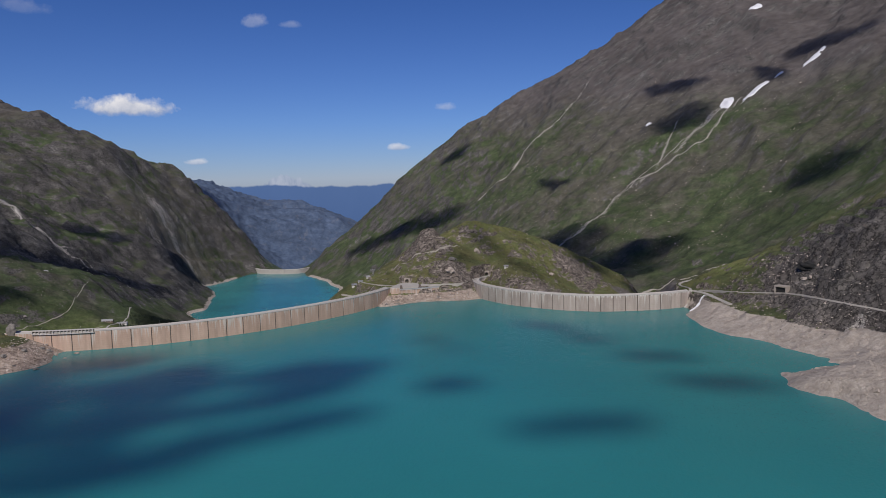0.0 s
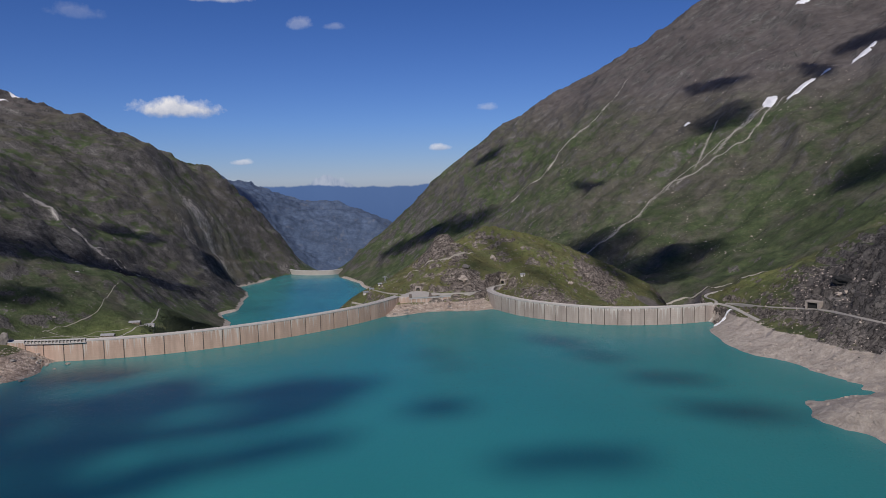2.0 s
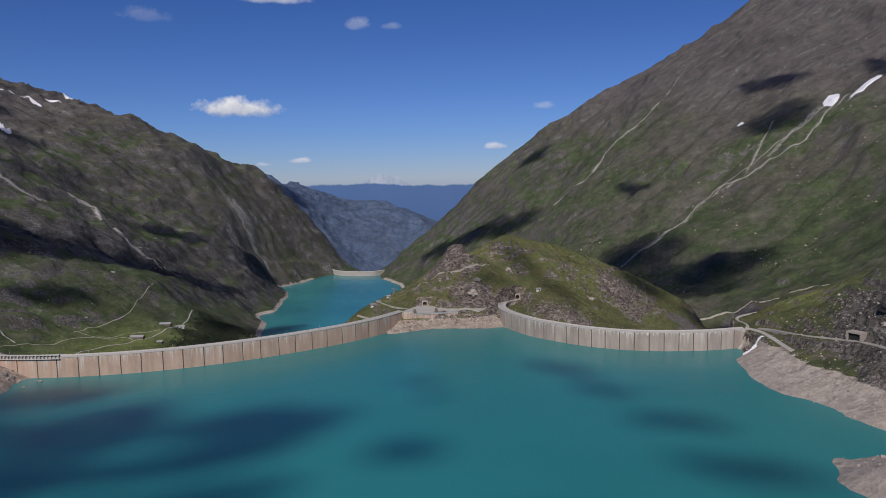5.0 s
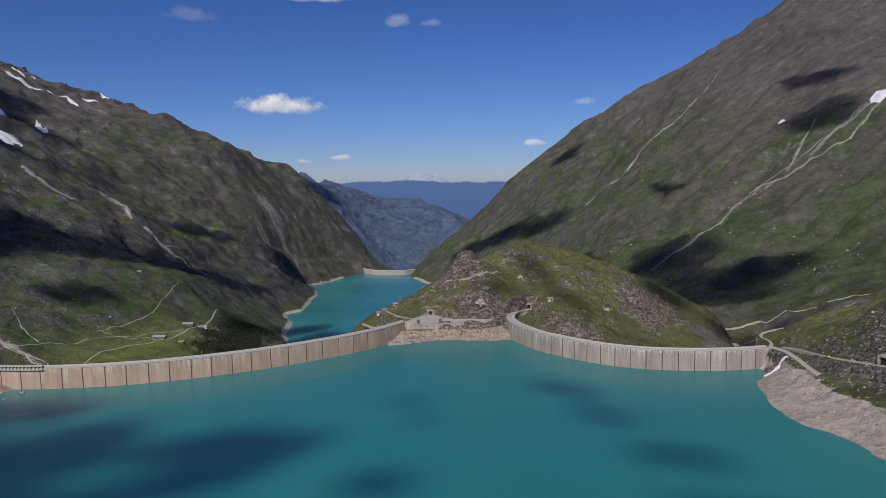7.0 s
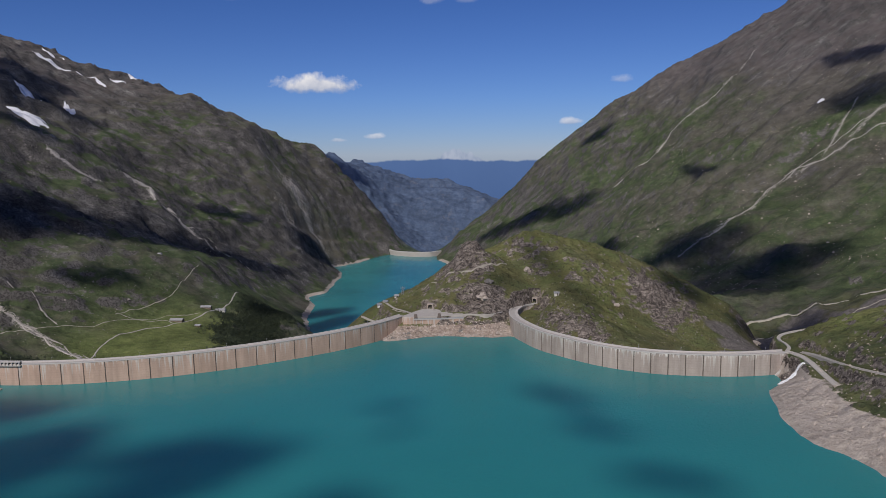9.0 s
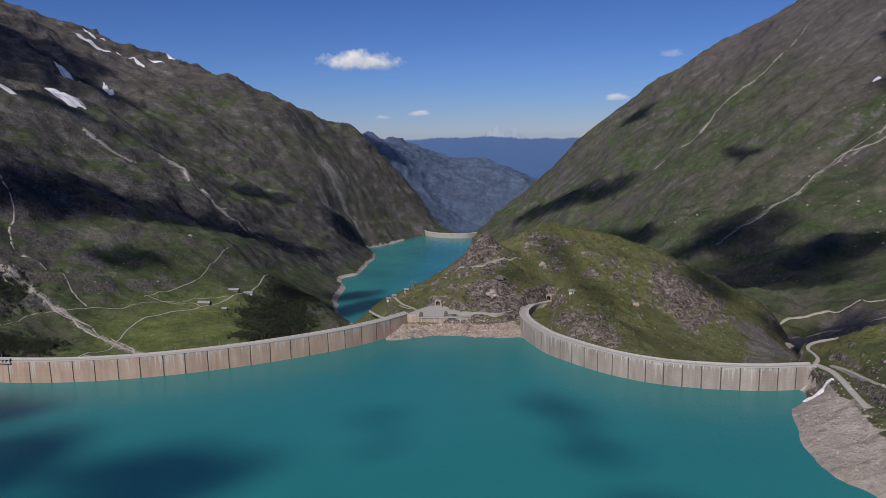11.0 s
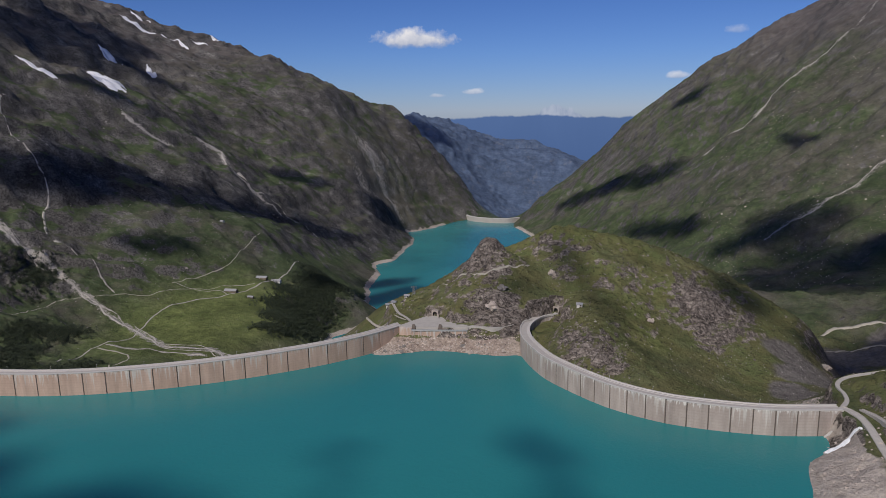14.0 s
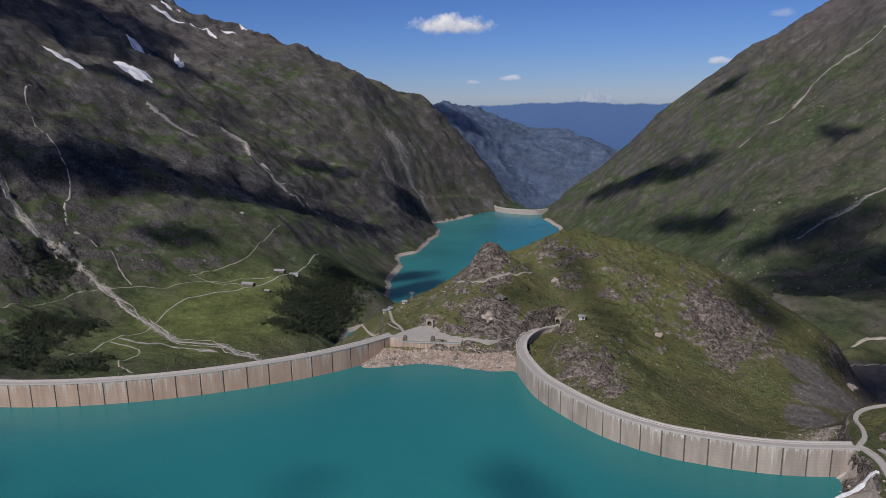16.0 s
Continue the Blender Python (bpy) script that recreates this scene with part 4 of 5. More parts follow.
def ribbon(name, line, width, mat, label, category, lift=0.5, ragged=0.0, step=5.0, seed=1, fork=0.0):
    pts = curve_through([(x, y, 0) for x, y in line], step)[:, :2]
    t = np.gradient(pts, axis=0)
    t /= np.linalg.norm(t, axis=1)[:, None] + 1e-9
    nrm = np.stack([-t[:, 1], t[:, 0]], 1)
    s = np.arange(len(pts)) * step
    wl = width / 2 * (1 + ragged * vnoise(s / 23.0, s * 0 + seed, seed)) + ragged * width * 0.25 * vnoise(s / 7.0, s * 0 + seed, seed + 3)
    wr = width / 2 * (1 + ragged * vnoise(s / 19.0, s * 0 + seed, seed + 5)) + ragged * width * 0.25 * vnoise(s / 6.0, s * 0 + seed, seed + 9)
    mid = pts + nrm * (ragged * width * 0.6 * vnoise(s / 31.0, s * 0, seed + 11))[:, None]
    wl, wr = np.maximum(wl, 0.3), np.maximum(wr, 0.3)
    cols = [mid + nrm * wl[:, None], mid, mid - nrm * wr[:, None]]
    n = len(pts)
    verts = []
    for c, up in zip(cols, (0.0, 0.1, 0.0)):
        z = np.maximum(ground_at(c[:, 0], c[:, 1]), np.where(c[:, 1] < 900, 0, -400)) + lift + up
        verts += list(zip(c[:, 0], c[:, 1], z))
    low = [(x, y, z - lift - 1.5) for x, y, z in verts[:n]] + [(x, y, z - lift - 1.5) for x, y, z in verts[2 * n:3 * n]]
    verts += low
    faces = []
    for i in range(n - 1):
        faces += [(i, i + 1, n + i + 1, n + i), (n + i, n + i + 1, 2 * n + i + 1, 2 * n + i), (3 * n + i, 3 * n + i + 1, i + 1, i), (2 * n + i, 2 * n + i + 1, 4 * n + i + 1, 4 * n + i)]
    return tagged(put(name, mesh_of(name, verts, faces, mat, True)), label, category, kind="structure")


def patch(name, x, y, a, b, turn, mat, label, category, seed, lift=1.2):
    """An irregular sheet lying on the ground."""
    rings, spokes = 7, 40
    ca, sa = math.cos(radians(turn)), math.sin(radians(turn))
    verts = [(x, y)]
    for r in range(1, rings + 1):
        for k in range(spokes):
            th = 2 * math.pi * k / spokes
            q = r / rings * (1 + 0.45 * noise.fractal(Vector((math.cos(th) * 1.4, math.sin(th) * 1.4, seed)), 0.8, 2.0, 4))
            u, v = a * q * math.cos(th), b * q * math.sin(th)
            verts.append((x + u * ca - v * sa, y + u * sa + v * ca))
    p = np.array(verts)
    h = ground_at(p[:, 0], p[:, 1]) + lift
    h[-spokes:] -= lift + 1.0
    v3 = [(px, py, pz) for (px, py), pz in zip(verts, h)]
    faces = [(0, 1 + k, 1 + (k + 1) % spokes) for k in range(spokes)]
    for r in range(rings - 1):
        for k in range(spokes):
            i, j = 1 + r * spokes + k, 1 + r * spokes + (k + 1) % spokes
            faces.append((i, i + spokes, j + spokes, j))
    return tagged(put(name, mesh_of(name, v3, faces, mat, True)), label, category)


ribbon("road", [(-762, 1037), (-776, 1122), (-768, 1187), (-788, 1238), (-815, 1316), (-808, 1387), (-772, 1465), (-749, 1531), (-749, 1636), (-766, 1698), (-800, 1790)], 2.6, ROADWAY, "narrow pale road winding across the alpine meadow", "road", 0.35)
ribbon("track", [(-985, 1040), (-972, 1159), (-979, 1236), (-939, 1280), (-909, 1336), (-879, 1367), (-853, 1436), (-805, 1505), (-757, 1545)], 1.5, TRACK, "thin gravel farm track across the meadow", "track", 0.35)
ribbon("track", [(-885, 1430), (-868, 1500), (-850, 1582), (-870, 1660), (-885, 1749)], 1.3, TRACK, "thin gravel path climbing the grassy slope", "track", 0.4)
ribbon("track", [(-885, 1438), (-840, 1450), (-800, 1478), (-775, 1470)], 1.5, TRACK, "short gravel path to the farm buildings", "track", 0.35)
ribbon("track", [(-768, 1122), (-705, 1118), (-665, 1085), (-668, 1055), (-640, 1030), (-590, 1010)], 2.6, TRACK, "curving gravel track beside the stream bed", "track", 0.35)
ribbon("stream_bed", [(-1300, 1320), (-1250, 1291), (-1183, 1274), (-1130, 1266), (-1089, 1275), (-1045, 1295), (-1006, 1274), (-947, 1273), (-885, 1256), (-807, 1236)], 3.5, SCREE, "braided pale gravel stream bed below the cliffs", "stream", 0.3, 0.8, 4.0, 3)
ribbon("stream_bed", [(-800, 1235), (-729, 1201), (-682, 1180), (-606, 1192), (-550, 1182), (-500, 1188)], 3, SCREE, "wide pale gravel stream bed in the meadow", "stream", 0.3, 0.9, 4.0, 8)
ribbon("stream_bed", [(-770, 1140), (-700, 1152), (-640, 1150), (-580, 1165)], 2, SCREE, "narrow side channel of pale gravel", "stream", 0.3, 0.9, 4.0, 12)
ribbon("stream_bed", [(-1260, 1310), (-1190, 1284), (-1120, 1278), (-1085, 1264), (-1035, 1282), (-1000, 1284), (-940, 1262), (-880, 1266), (-800, 1228)], 2.2, SCREE, "second braid of the pale gravel stream", "stream", 0.3, 1.0, 4.0, 51)
ribbon("stream_bed", [(-810, 1246), (-735, 1213), (-676, 1170), (-600, 1178), (-540, 1194), (-496, 1176)], 2.2, SCREE, "second braid of gravel in the meadow", "stream", 0.3, 1.0, 4.0, 53)
ribbon("stream_bed", [(-690, 1188), (-620, 1204), (-560, 1172), (-520, 1200)], 1.8, SCREE, "thin third braid of gravel", "stream", 0.3, 1.0, 4.0, 55)
ribbon("gully", [(560, 2050), (640, 2062), (720, 2090), (800, 2110), (870, 2150)], 2, SCREE, "thin upper runnel of the scree", "gully", 0.7, 1.0, 5.0, 57)
ribbon("stream", [(-1480, 1560), (-1460, 1526), (-1358, 1464), (-1292, 1458), (-1211, 1428), (-1165, 1370), (-1109, 1340), (-1051, 1357), (-987, 1339), (-928, 1318)], 3.4, SCREE, "thin pale torrent running down the dark slope", "stream", 0.25, 0.7, 4.0, 21)
ribbon("stream", [(-1318, 2061), (-1276, 2099), (-1243, 2083), (-1201, 2056), (-1183, 2085), (-1126, 2062)], 5, SCREE, "pale rubble runnel on the rocky slope", "stream", 0.25, 0.9, 4.0, 25)
ribbon("stream", [(-1126, 2062), (-1089, 2122), (-1020, 2108), (-938, 2104)], 3, SCREE, "thin pale rubble line below the cliffs", "stream", 0.25, 0.9, 4.0, 27)
ribbon("stream", [(-1421, 1867), (-1368, 1894), (-1312, 1944)], 3, SCREE, "short pale rubble streak on the upper slope", "stream", 0.25, 0.9, 4.0, 29)
ribbon("gully", [(290, 1815), (309, 1827), (404, 1888), (538, 2052), (630, 2030), (700, 2040)], 2.2, SCREE, "long pale stony gully down the green mountainside", "gully", 0.7, 0.7, 5.0, 31)
ribbon("gully", [(680, 2036), (782, 2044), (880, 2127), (930, 2160)], 2.4, SCREE, "broad pale scree run below the snow", "gully", 0.7, 0.9, 5.0, 33)
ribbon("gully", [(640, 2050), (700, 2130), (760, 2230)], 1.4, SCREE, "thin pale side runnel in the scree", "gully", 0.7, 0.9, 5.0, 34)
ribbon("gully", [(150, 2640), (175, 2648), (236, 2649), (262, 2660)], 6, SCREE, "short bright scar of bare gravel", "gully", 0.8, 0.7, 5.0, 35)
ribbon("gully", [(262, 2660), (330, 2740), (397, 2795), (514, 2822)], 2, SCREE, "long faint gravel gully up the mountain", "gully", 0.8, 0.9, 5.0, 37)
ribbon("track", [(312, 1235), (336, 1268), (362, 1284), (394, 1284), (422, 1274), (470, 1266), (540, 1250)], 3.4, TRACK, "pale gravel bed along the side valley", "track", 0.6, 0.4, 4.0, 41)
ribbon("track", [(316, 1172), (337, 1200), (371, 1216), (402, 1200), (450, 1190), (500, 1195)], 1.6, TRACK, "second pale gravel line in the side valley", "track", 0.6, 0.4, 4.0, 43)
ribbon("hill_path", [(27, 932), (23, 918), (14, 905), (4, 896), (-12, 891), (-39, 898), (-60, 900)], 1.3, TRACK, "worn footpath over the grassy hill", "path", 0.35, 0.2, 2.0, 45)
for line, half, text in ((SHORE_ROAD, 2.1, "pale road leaving the dam along the shore"), (LOOP_ROAD, 1.3, "pale road looping round a grassy spot"), (ACCESS_ROAD, 1.2, "short access road to the low buildings")):
    tagged(put("road", sweep("road", curve_through(line, 1.5), [(half + 0.1, -3), (half + 0.1, 0.5), (half - 0.15, 0.5), (half - 0.15, 0.05), (-half, 0.05), (-half - 0.1, -3)], ROADWAY)), text, "road", kind="structure")
bench = curve_through(BENCH, 2.0)
tagged(put("ledge_road", sweep("ledge_road", bench, [(0.9, -4), (0.9, 0.5), (0.6, 0.5), (0.6, 0.0), (-1.4, 0.0), (-1.6, -4)], ROADWAY)), "narrow ledge road cut into the rocky slope", "road", kind="structure")
ribbon("track", [(-62, 838), (-82, 850), (-104, 860), (-125, 880)], 1.3, TRACK, "grassy track below the low buildings", "track", 0.5, 0.2, 2.0)

for k, (x, y, a, b, turn) in enumerate([(-1600, 1975, 88, 50, 25), (-1747, 2157, 72, 18, -17), (-1756, 2350, 62, 14, -40), (-1600, 1753, 60, 8, 21), (-1865, 2660, 30, 7, -10), (-2123, 2704, 70, 8, -12), (-1855, 2843, 45, 7, -25),
                                        (896, 2186, 46, 18, 60), (965, 2140, 52, 14, 20), (1151, 2165, 55, 16, 30), (1217, 2715, 26, 14, 0), (1040, 2150, 16, 6, 20), (700, 2330, 10, 7, 0),
                                        (-1851, 2733, 40, 8, 20), (-2011, 2561, 60, 9, 40), (-1930, 2660, 30, 6, 30)]):
    tagged(patch("snow_patch", x, y, a, b, turn, SNOW, "old white snow lying in a mountain gully", "snow", k * 1.7, 2.4), group="snow patches")


# ---------------------------------------------------------------- small solids
def box_mesh(name, sx, sy, sz, mat, bevel=0.08, base=True):
    bm = bmesh.new()
    bmesh.ops.create_cube(bm, size=1, matrix=Matrix.Translation((0, 0, sz / 2 if base else 0)) @ Matrix.Diagonal((sx, sy, sz, 1)))
    bmesh.ops.bevel(bm, geom=bm.edges[:], offset=bevel, segments=2, affect="EDGES")
    me = bpy.data.meshes.new(name)
    bm.to_mesh(me)
    bm.free()
    me.materials.append(mat)
    return me


def box_part(name, size, at, mat, parent, label="", turn=0.0, bevel=0.08):
    ob = put(name, box_mesh(name, *size, mat, bevel), parent, label)
    ob.matrix_local = pose(*at, 0, 0, turn)
    return ob


HILL_ROCK = plain("lichen_grey_stone", (0.16, 0.15, 0.13), (0.36, 0.335, 0.295), 0.3, 0.95, 0.2)
ROCK = plain("grey_crag_rock", (0.10, 0.09, 0.085), (0.30, 0.275, 0.25), 0.25, 0.95, 0.3)
PALE_ROCK = plain("bleached_pinkish_rock", (0.27, 0.225, 0.19), (0.52, 0.45, 0.39), 0.25, 0.95, 0.3)
# near-black colour that stands in for the shade inside openings
DARK = plain("opening_shade_black", (0.012, 0.012, 0.012), (0.03, 0.03, 0.03), 0.5, 0.95, 0.0)
WALL_WHITE = plain("whitewashed_wall", (0.55, 0.53, 0.5), (0.72, 0.7, 0.67), 0.6, 0.9, 0.02)
TIMBER = plain("weathered_barn_timber", (0.10, 0.075, 0.055), (0.2, 0.16, 0.12), 0.8, 0.9, 0.05)
ROOF_GREY = plain("grey_shingle_roof", (0.20, 0.20, 0.205), (0.36, 0.36, 0.37), 0.5, 0.8, 0.05)
STEEL = plain("dull_galvanised_steel", (0.32, 0.33, 0.34), (0.45, 0.46, 0.47), 1.0, 0.5, 0.0, 0.6)
GLASS_DARK = plain("dark_window_glass", (0.02, 0.025, 0.03), (0.04, 0.045, 0.05), 1.0, 0.15, 0.0)


def boulder_mesh(seed, mat, rough=0.45):
    bm = bmesh.new()
    bmesh.ops.create_icosphere(bm, subdivisions=3, radius=1.0)
    for v in bm.verts:
        d = noise.fractal(v.co * 1.3 + Vector((seed * 5.3, 0, 0)), 0.9, 2.0, 4)
        c = noise.cell(v.co * 1.6 + Vector((seed, 2, 3)))
        v.co *= 1 + rough * d + 0.18 * c
        v.co.z *= 0.75
    me = bpy.data.meshes.new("boulder")
    bm.to_mesh(me)
    bm.free()
    me.materials.append(mat)
    return me


BOULDERS = [boulder_mesh(k, ROCK) for k in range(4)] + [boulder_mesh(k + 9, PALE_ROCK) for k in range(4)]


def boulder(x, y, size, pale, label, group="", seed=0):
    rng = random.Random(seed)
    ob = new("boulder", BOULDERS[(4 if pale else 0) + seed % 4])
    z = float(ground_at(x, y))
    ob.matrix_world = Matrix.Translation((x, y, (z if y > 900 else max(z, -0.5)) + size * 0.18)) @ pose(0, 0, 0, rng.uniform(-15, 15), rng.uniform(-15, 15), rng.uniform(0, 360)) @ Matrix.Diagonal((size, size * rng.uniform(0.7, 1), size * rng.uniform(0.6, 0.9), 1))
    return tagged(ob, label, "boulder", group)


boulder(14, 856, 6.5, True, "large pale boulder on the slope above the road", seed=1)
boulder(50, 930, 4.0, True, "big light boulder on the grassy hill", seed=2)
boulder(145, 903, 3.2, True, "light boulder lying in the grass", seed=3)
boulder(16, 878, 5.0, False, "grey rock buttress above the road", seed=4)
boulder(298, 997, 4.5, True, "white boulder at the foot of the hill", seed=5)
rng = random.Random(5)
for k in range(26):
    u = rng.random()
    x = -72 + 112 * u
    y = np.interp(x, [-72, -52, -30, 0, 34, 42], [786, 794, 810, 815, 818, 830]) + rng.uniform(-2, 7)
    boulder(x, y, rng.uniform(0.8, 2.3), rng.random() < 0.75, "bleached angular rock at the waterline", "shore rocks", 20 + k)
for k in range(16):
    x, y = rng.uniform(-360, -318), rng.uniform(540, 610)
    boulder(x, y, rng.uniform(0.8, 2.6), rng.random() < 0.6, "weathered rock on the bare shore", "west shore rocks", 80 + k)


def scatter(name, count, region, sizes, mats, label, seed):
    """Many small stones in one mesh."""
    rng = random.Random(seed)
    base = [(1, 0, 0), (-0.9, 0.2, 0), (0.1, 1, 0), (0, -0.9, 0.1), (0.2, 0.1, 0.8), (0.5, 0.6, 0.45), (-0.5, -0.5, 0.5)]
    tri = [(0, 5, 4), (5, 2, 4), (2, 1, 4), (1, 6, 4), (6, 3, 4), (3, 0, 4), (0, 2, 5), (1, 3, 6), (0, 3, 1), (0, 1, 2)]
    verts, faces = [], []
    made = 0
    while made < count:
        x, y, ok = region(rng)
        if not ok:
            continue
        z = float(ground_at(x, y))
        if z < -0.5 and y < 740:
            continue
        s = rng.uniform(*sizes) * (2.2 if rng.random() < 0.06 else 1)
        th = rng.uniform(0, 6.28)
        c, sn, o = math.cos(th), math.sin(th), len(verts)
        for a, b, h in base:
            a, b = a * s * rng.uniform(0.7, 1.2), b * s * rng.uniform(0.7, 1.2)
            verts.append((x + a * c - b * sn, y + a * sn + b * c, z + h * s * 1.1 - 0.15 * s))
        faces += [tuple(i + o for i in f) for f in tri]
        made += 1
    ob = put(name, mesh_of(name, verts, faces, mats))
    return tagged(ob, label, "stones", kind="stuff")


def on_hill(rng):
    x, y = rng.uniform(-100, 290), rng.uniform(790, 1080)
    d = float(near_line(np.array(x), np.array(y), DROSSEN))
    inside = y > np.interp(x, [-100, -57, 30, 41, 58, 102, 146, 180, 239, 273], [850, 860, 850, 880, 825, 775, 750, 744, 750, 765])
    return x, y, bool(inside) and d > 12


def on_east_shore(rng):
    x, y = rng.uniform(250, 360), rng.uniform(385, 745)
    return x, y, float(near_line(np.array(x), np.array(y), DROSSEN)) > 8


def on_east_slope(rng):
    y = rng.uniform(1500, 2700)
    x = rng.uniform(150, 1100)
    return x, y, True


def on_west_slope(rng):
    return rng.uniform(-1500, -850), rng.uniform(1150, 2700), True


scatter("stones", 650, on_hill, (0.3, 0.8), HILL_ROCK, "scattered pale stones in the grass of the hill", 3)
scatter("stones", 1000, on_east_shore, (0.35, 1.1), PALE_ROCK, "scattered stones on the bare sandy shore", 4)
scatter("stones", 2200, on_east_slope, (0.7, 1.8), PALE_ROCK, "scattered pale rocks on the green mountainside", 6)
scatter("stones", 1600, on_west_slope, (0.8, 2.0), ROCK, "scattered grey rocks on the steep slope", 7)


def crag_material(name, *tones):
    m, nt, b = material(name)
    tone = nt.nodes.new("ShaderNodeNewGeometry").outputs["Random Per Island"]
    f = math_node(nt, "MULTIPLY_ADD", noise_node(nt, 0.8, 4), 0.5, math_node(nt, "MULTIPLY", tone, 0.6))
    nt.links.new(ramp(nt, f, *tones), b.inputs["Base Color"])
    b.inputs["Roughness"].default_value = 0.95
    return m


CRAG_ROCK = crag_material("broken_brownish_crag", (0.25, (0.03, 0.026, 0.025)), (0.5, (0.10, 0.086, 0.078)), (0.85, (0.27, 0.235, 0.21)))
NECK_ROCK = crag_material("broken_pinkish_rock", (0.25, (0.13, 0.105, 0.09)), (0.5, (0.34, 0.28, 0.24)), (0.85, (0.60, 0.53, 0.47)))


def on_crags(rng):
    cx, cy, cr, amount = rng.choice(CRAGS)
    x, y = rng.gauss(cx, cr * 0.6), rng.gauss(cy, cr * 0.6)
    d = min(float(near_line(np.array(x), np.array(y), DROSSEN)), 99)
    flat = any(math.hypot(x - sx, y - sy) < r * 0.9 for sx, sy, r, _ in LEVEL_SPOTS)
    return x, y, d > 11 and not flat and float(ground_at(x, y)) > 1 or (x > 150 and y > 880)


def on_neck(rng):
    x = rng.uniform(-74, 42)
    y = np.interp(x, [-74, -52, -30, 0, 34, 42], [785, 793, 809, 814, 817, 830]) + rng.uniform(-1, 17)
    return x, y, 0 < float(ground_at(x, y)) < 15.5


def on_west_tip(rng):
    x, y = rng.uniform(-372, -312), rng.uniform(515, 604)
    return x, y, float(ground_at(x, y)) > 0


scatter("crag_blocks", 2600, on_crags, (0.3, 0.95), CRAG_ROCK, "broken brownish rock of the bare crags", 13)
scatter("neck_rocks", 1500, on_neck, (0.25, 0.75), NECK_ROCK, "broken pinkish rock above the waterline", 14)


def on_heap(rng):
    x, y = rng.gauss(258, 10), rng.gauss(822, 14)
    return x, y, float(near_line(np.array(x), np.array(y), DROSSEN)) > 14


scatter("gravel_heap", 1500, on_heap, (0.15, 0.42), NECK_ROCK, "pale heap of rubble behind the dam", 16)
scatter("shore_rubble", 450, on_west_tip, (0.25, 0.8), NECK_ROCK, "pale rubble on the bare shore", 15)


# ---------------------------------------------------------------- woods
def leaf_material():
    m, nt, b = material("dark_green_foliage")
    tone = nt.nodes.new("ShaderNodeNewGeometry").outputs["Random Per Island"]
    nt.links.new(ramp(nt, tone, (0.0, (0.013, 0.021, 0.013)), (0.6, (0.032, 0.047, 0.024)), (1.0, (0.07, 0.09, 0.04))), b.inputs["Base Color"])
    b.inputs["Roughness"].default_value = 0.8
    return m


FOLIAGE = leaf_material()
GROVES = [(-669, 1502, 34), (-690, 1600, 40), (-700, 1690, 40), (-618, 1456, 34), (-640, 1560, 36), (-600, 1400, 30), (-655, 1650, 40), (-575, 1330, 22), (-860, 1140, 34), (-857, 1049, 34), (-760, 960, 30),
          (-705, 1030, 24), (-820, 1010, 26), (-1048, 1238, 46), (-900, 1120, 26), (-630, 1510, 30), (-610, 1540, 36), (-625, 1620, 36), (-645, 1720, 36), (-585, 1480, 30), (-565, 1410, 30), (-552, 1350, 24), (-740, 1770, 36), (-700, 985, 28), (-660, 1000, 18), (-900, 1080, 28)]


def woods():
    rng = random.Random(12)
    verts, faces = [], []
    for gx, gy, r in GROVES:
        for _ in range(int(r * r * 0.24)):
            x, y = rng.gauss(gx, r * 0.5), rng.gauss(gy, r * 0.62)
            z = float(ground_at(x, y))
            if z < LOW_LAKE + 5:
                continue
            h = rng.uniform(4.5, 10)
            w = h * rng.uniform(0.34, 0.55)
            cone = rng.random() < 0.5
            o = len(verts)
            verts += [(x - 0.2, y, z - 0.5), (x + 0.2, y, z - 0.5), (x, y, z + h * 0.9)]
            faces.append((o, o + 1, o + 2))
            for _ in range(50):
                q = rng.random()
                rad = w * ((1.05 - q) if cone else math.sqrt(max(0.02, 1 - (2 * q - 0.9) ** 2))) * math.sqrt(rng.uniform(0.25, 1))
                th = rng.uniform(0, 6.283)
                cx, cy, cz = x + rad * math.cos(th), y + rad * math.sin(th), z + h * (0.1 + 0.9 * q)
                s = rng.uniform(0.8, 1.7)
                o = len(verts)
                for _ in range(3):
                    verts.append((cx + rng.uniform(-s, s), cy + rng.uniform(-s, s), cz + rng.uniform(-s, s) * 0.7))
                faces.append((o, o + 1, o + 2))
    me = bpy.data.meshes.new("woods")
    me.from_pydata(verts, [], faces)
    me.materials.append(FOLIAGE)
    tagged(new("woods", me), "dense dark green shrubs and small trees on the bank", "trees", kind="stuff")


woods()


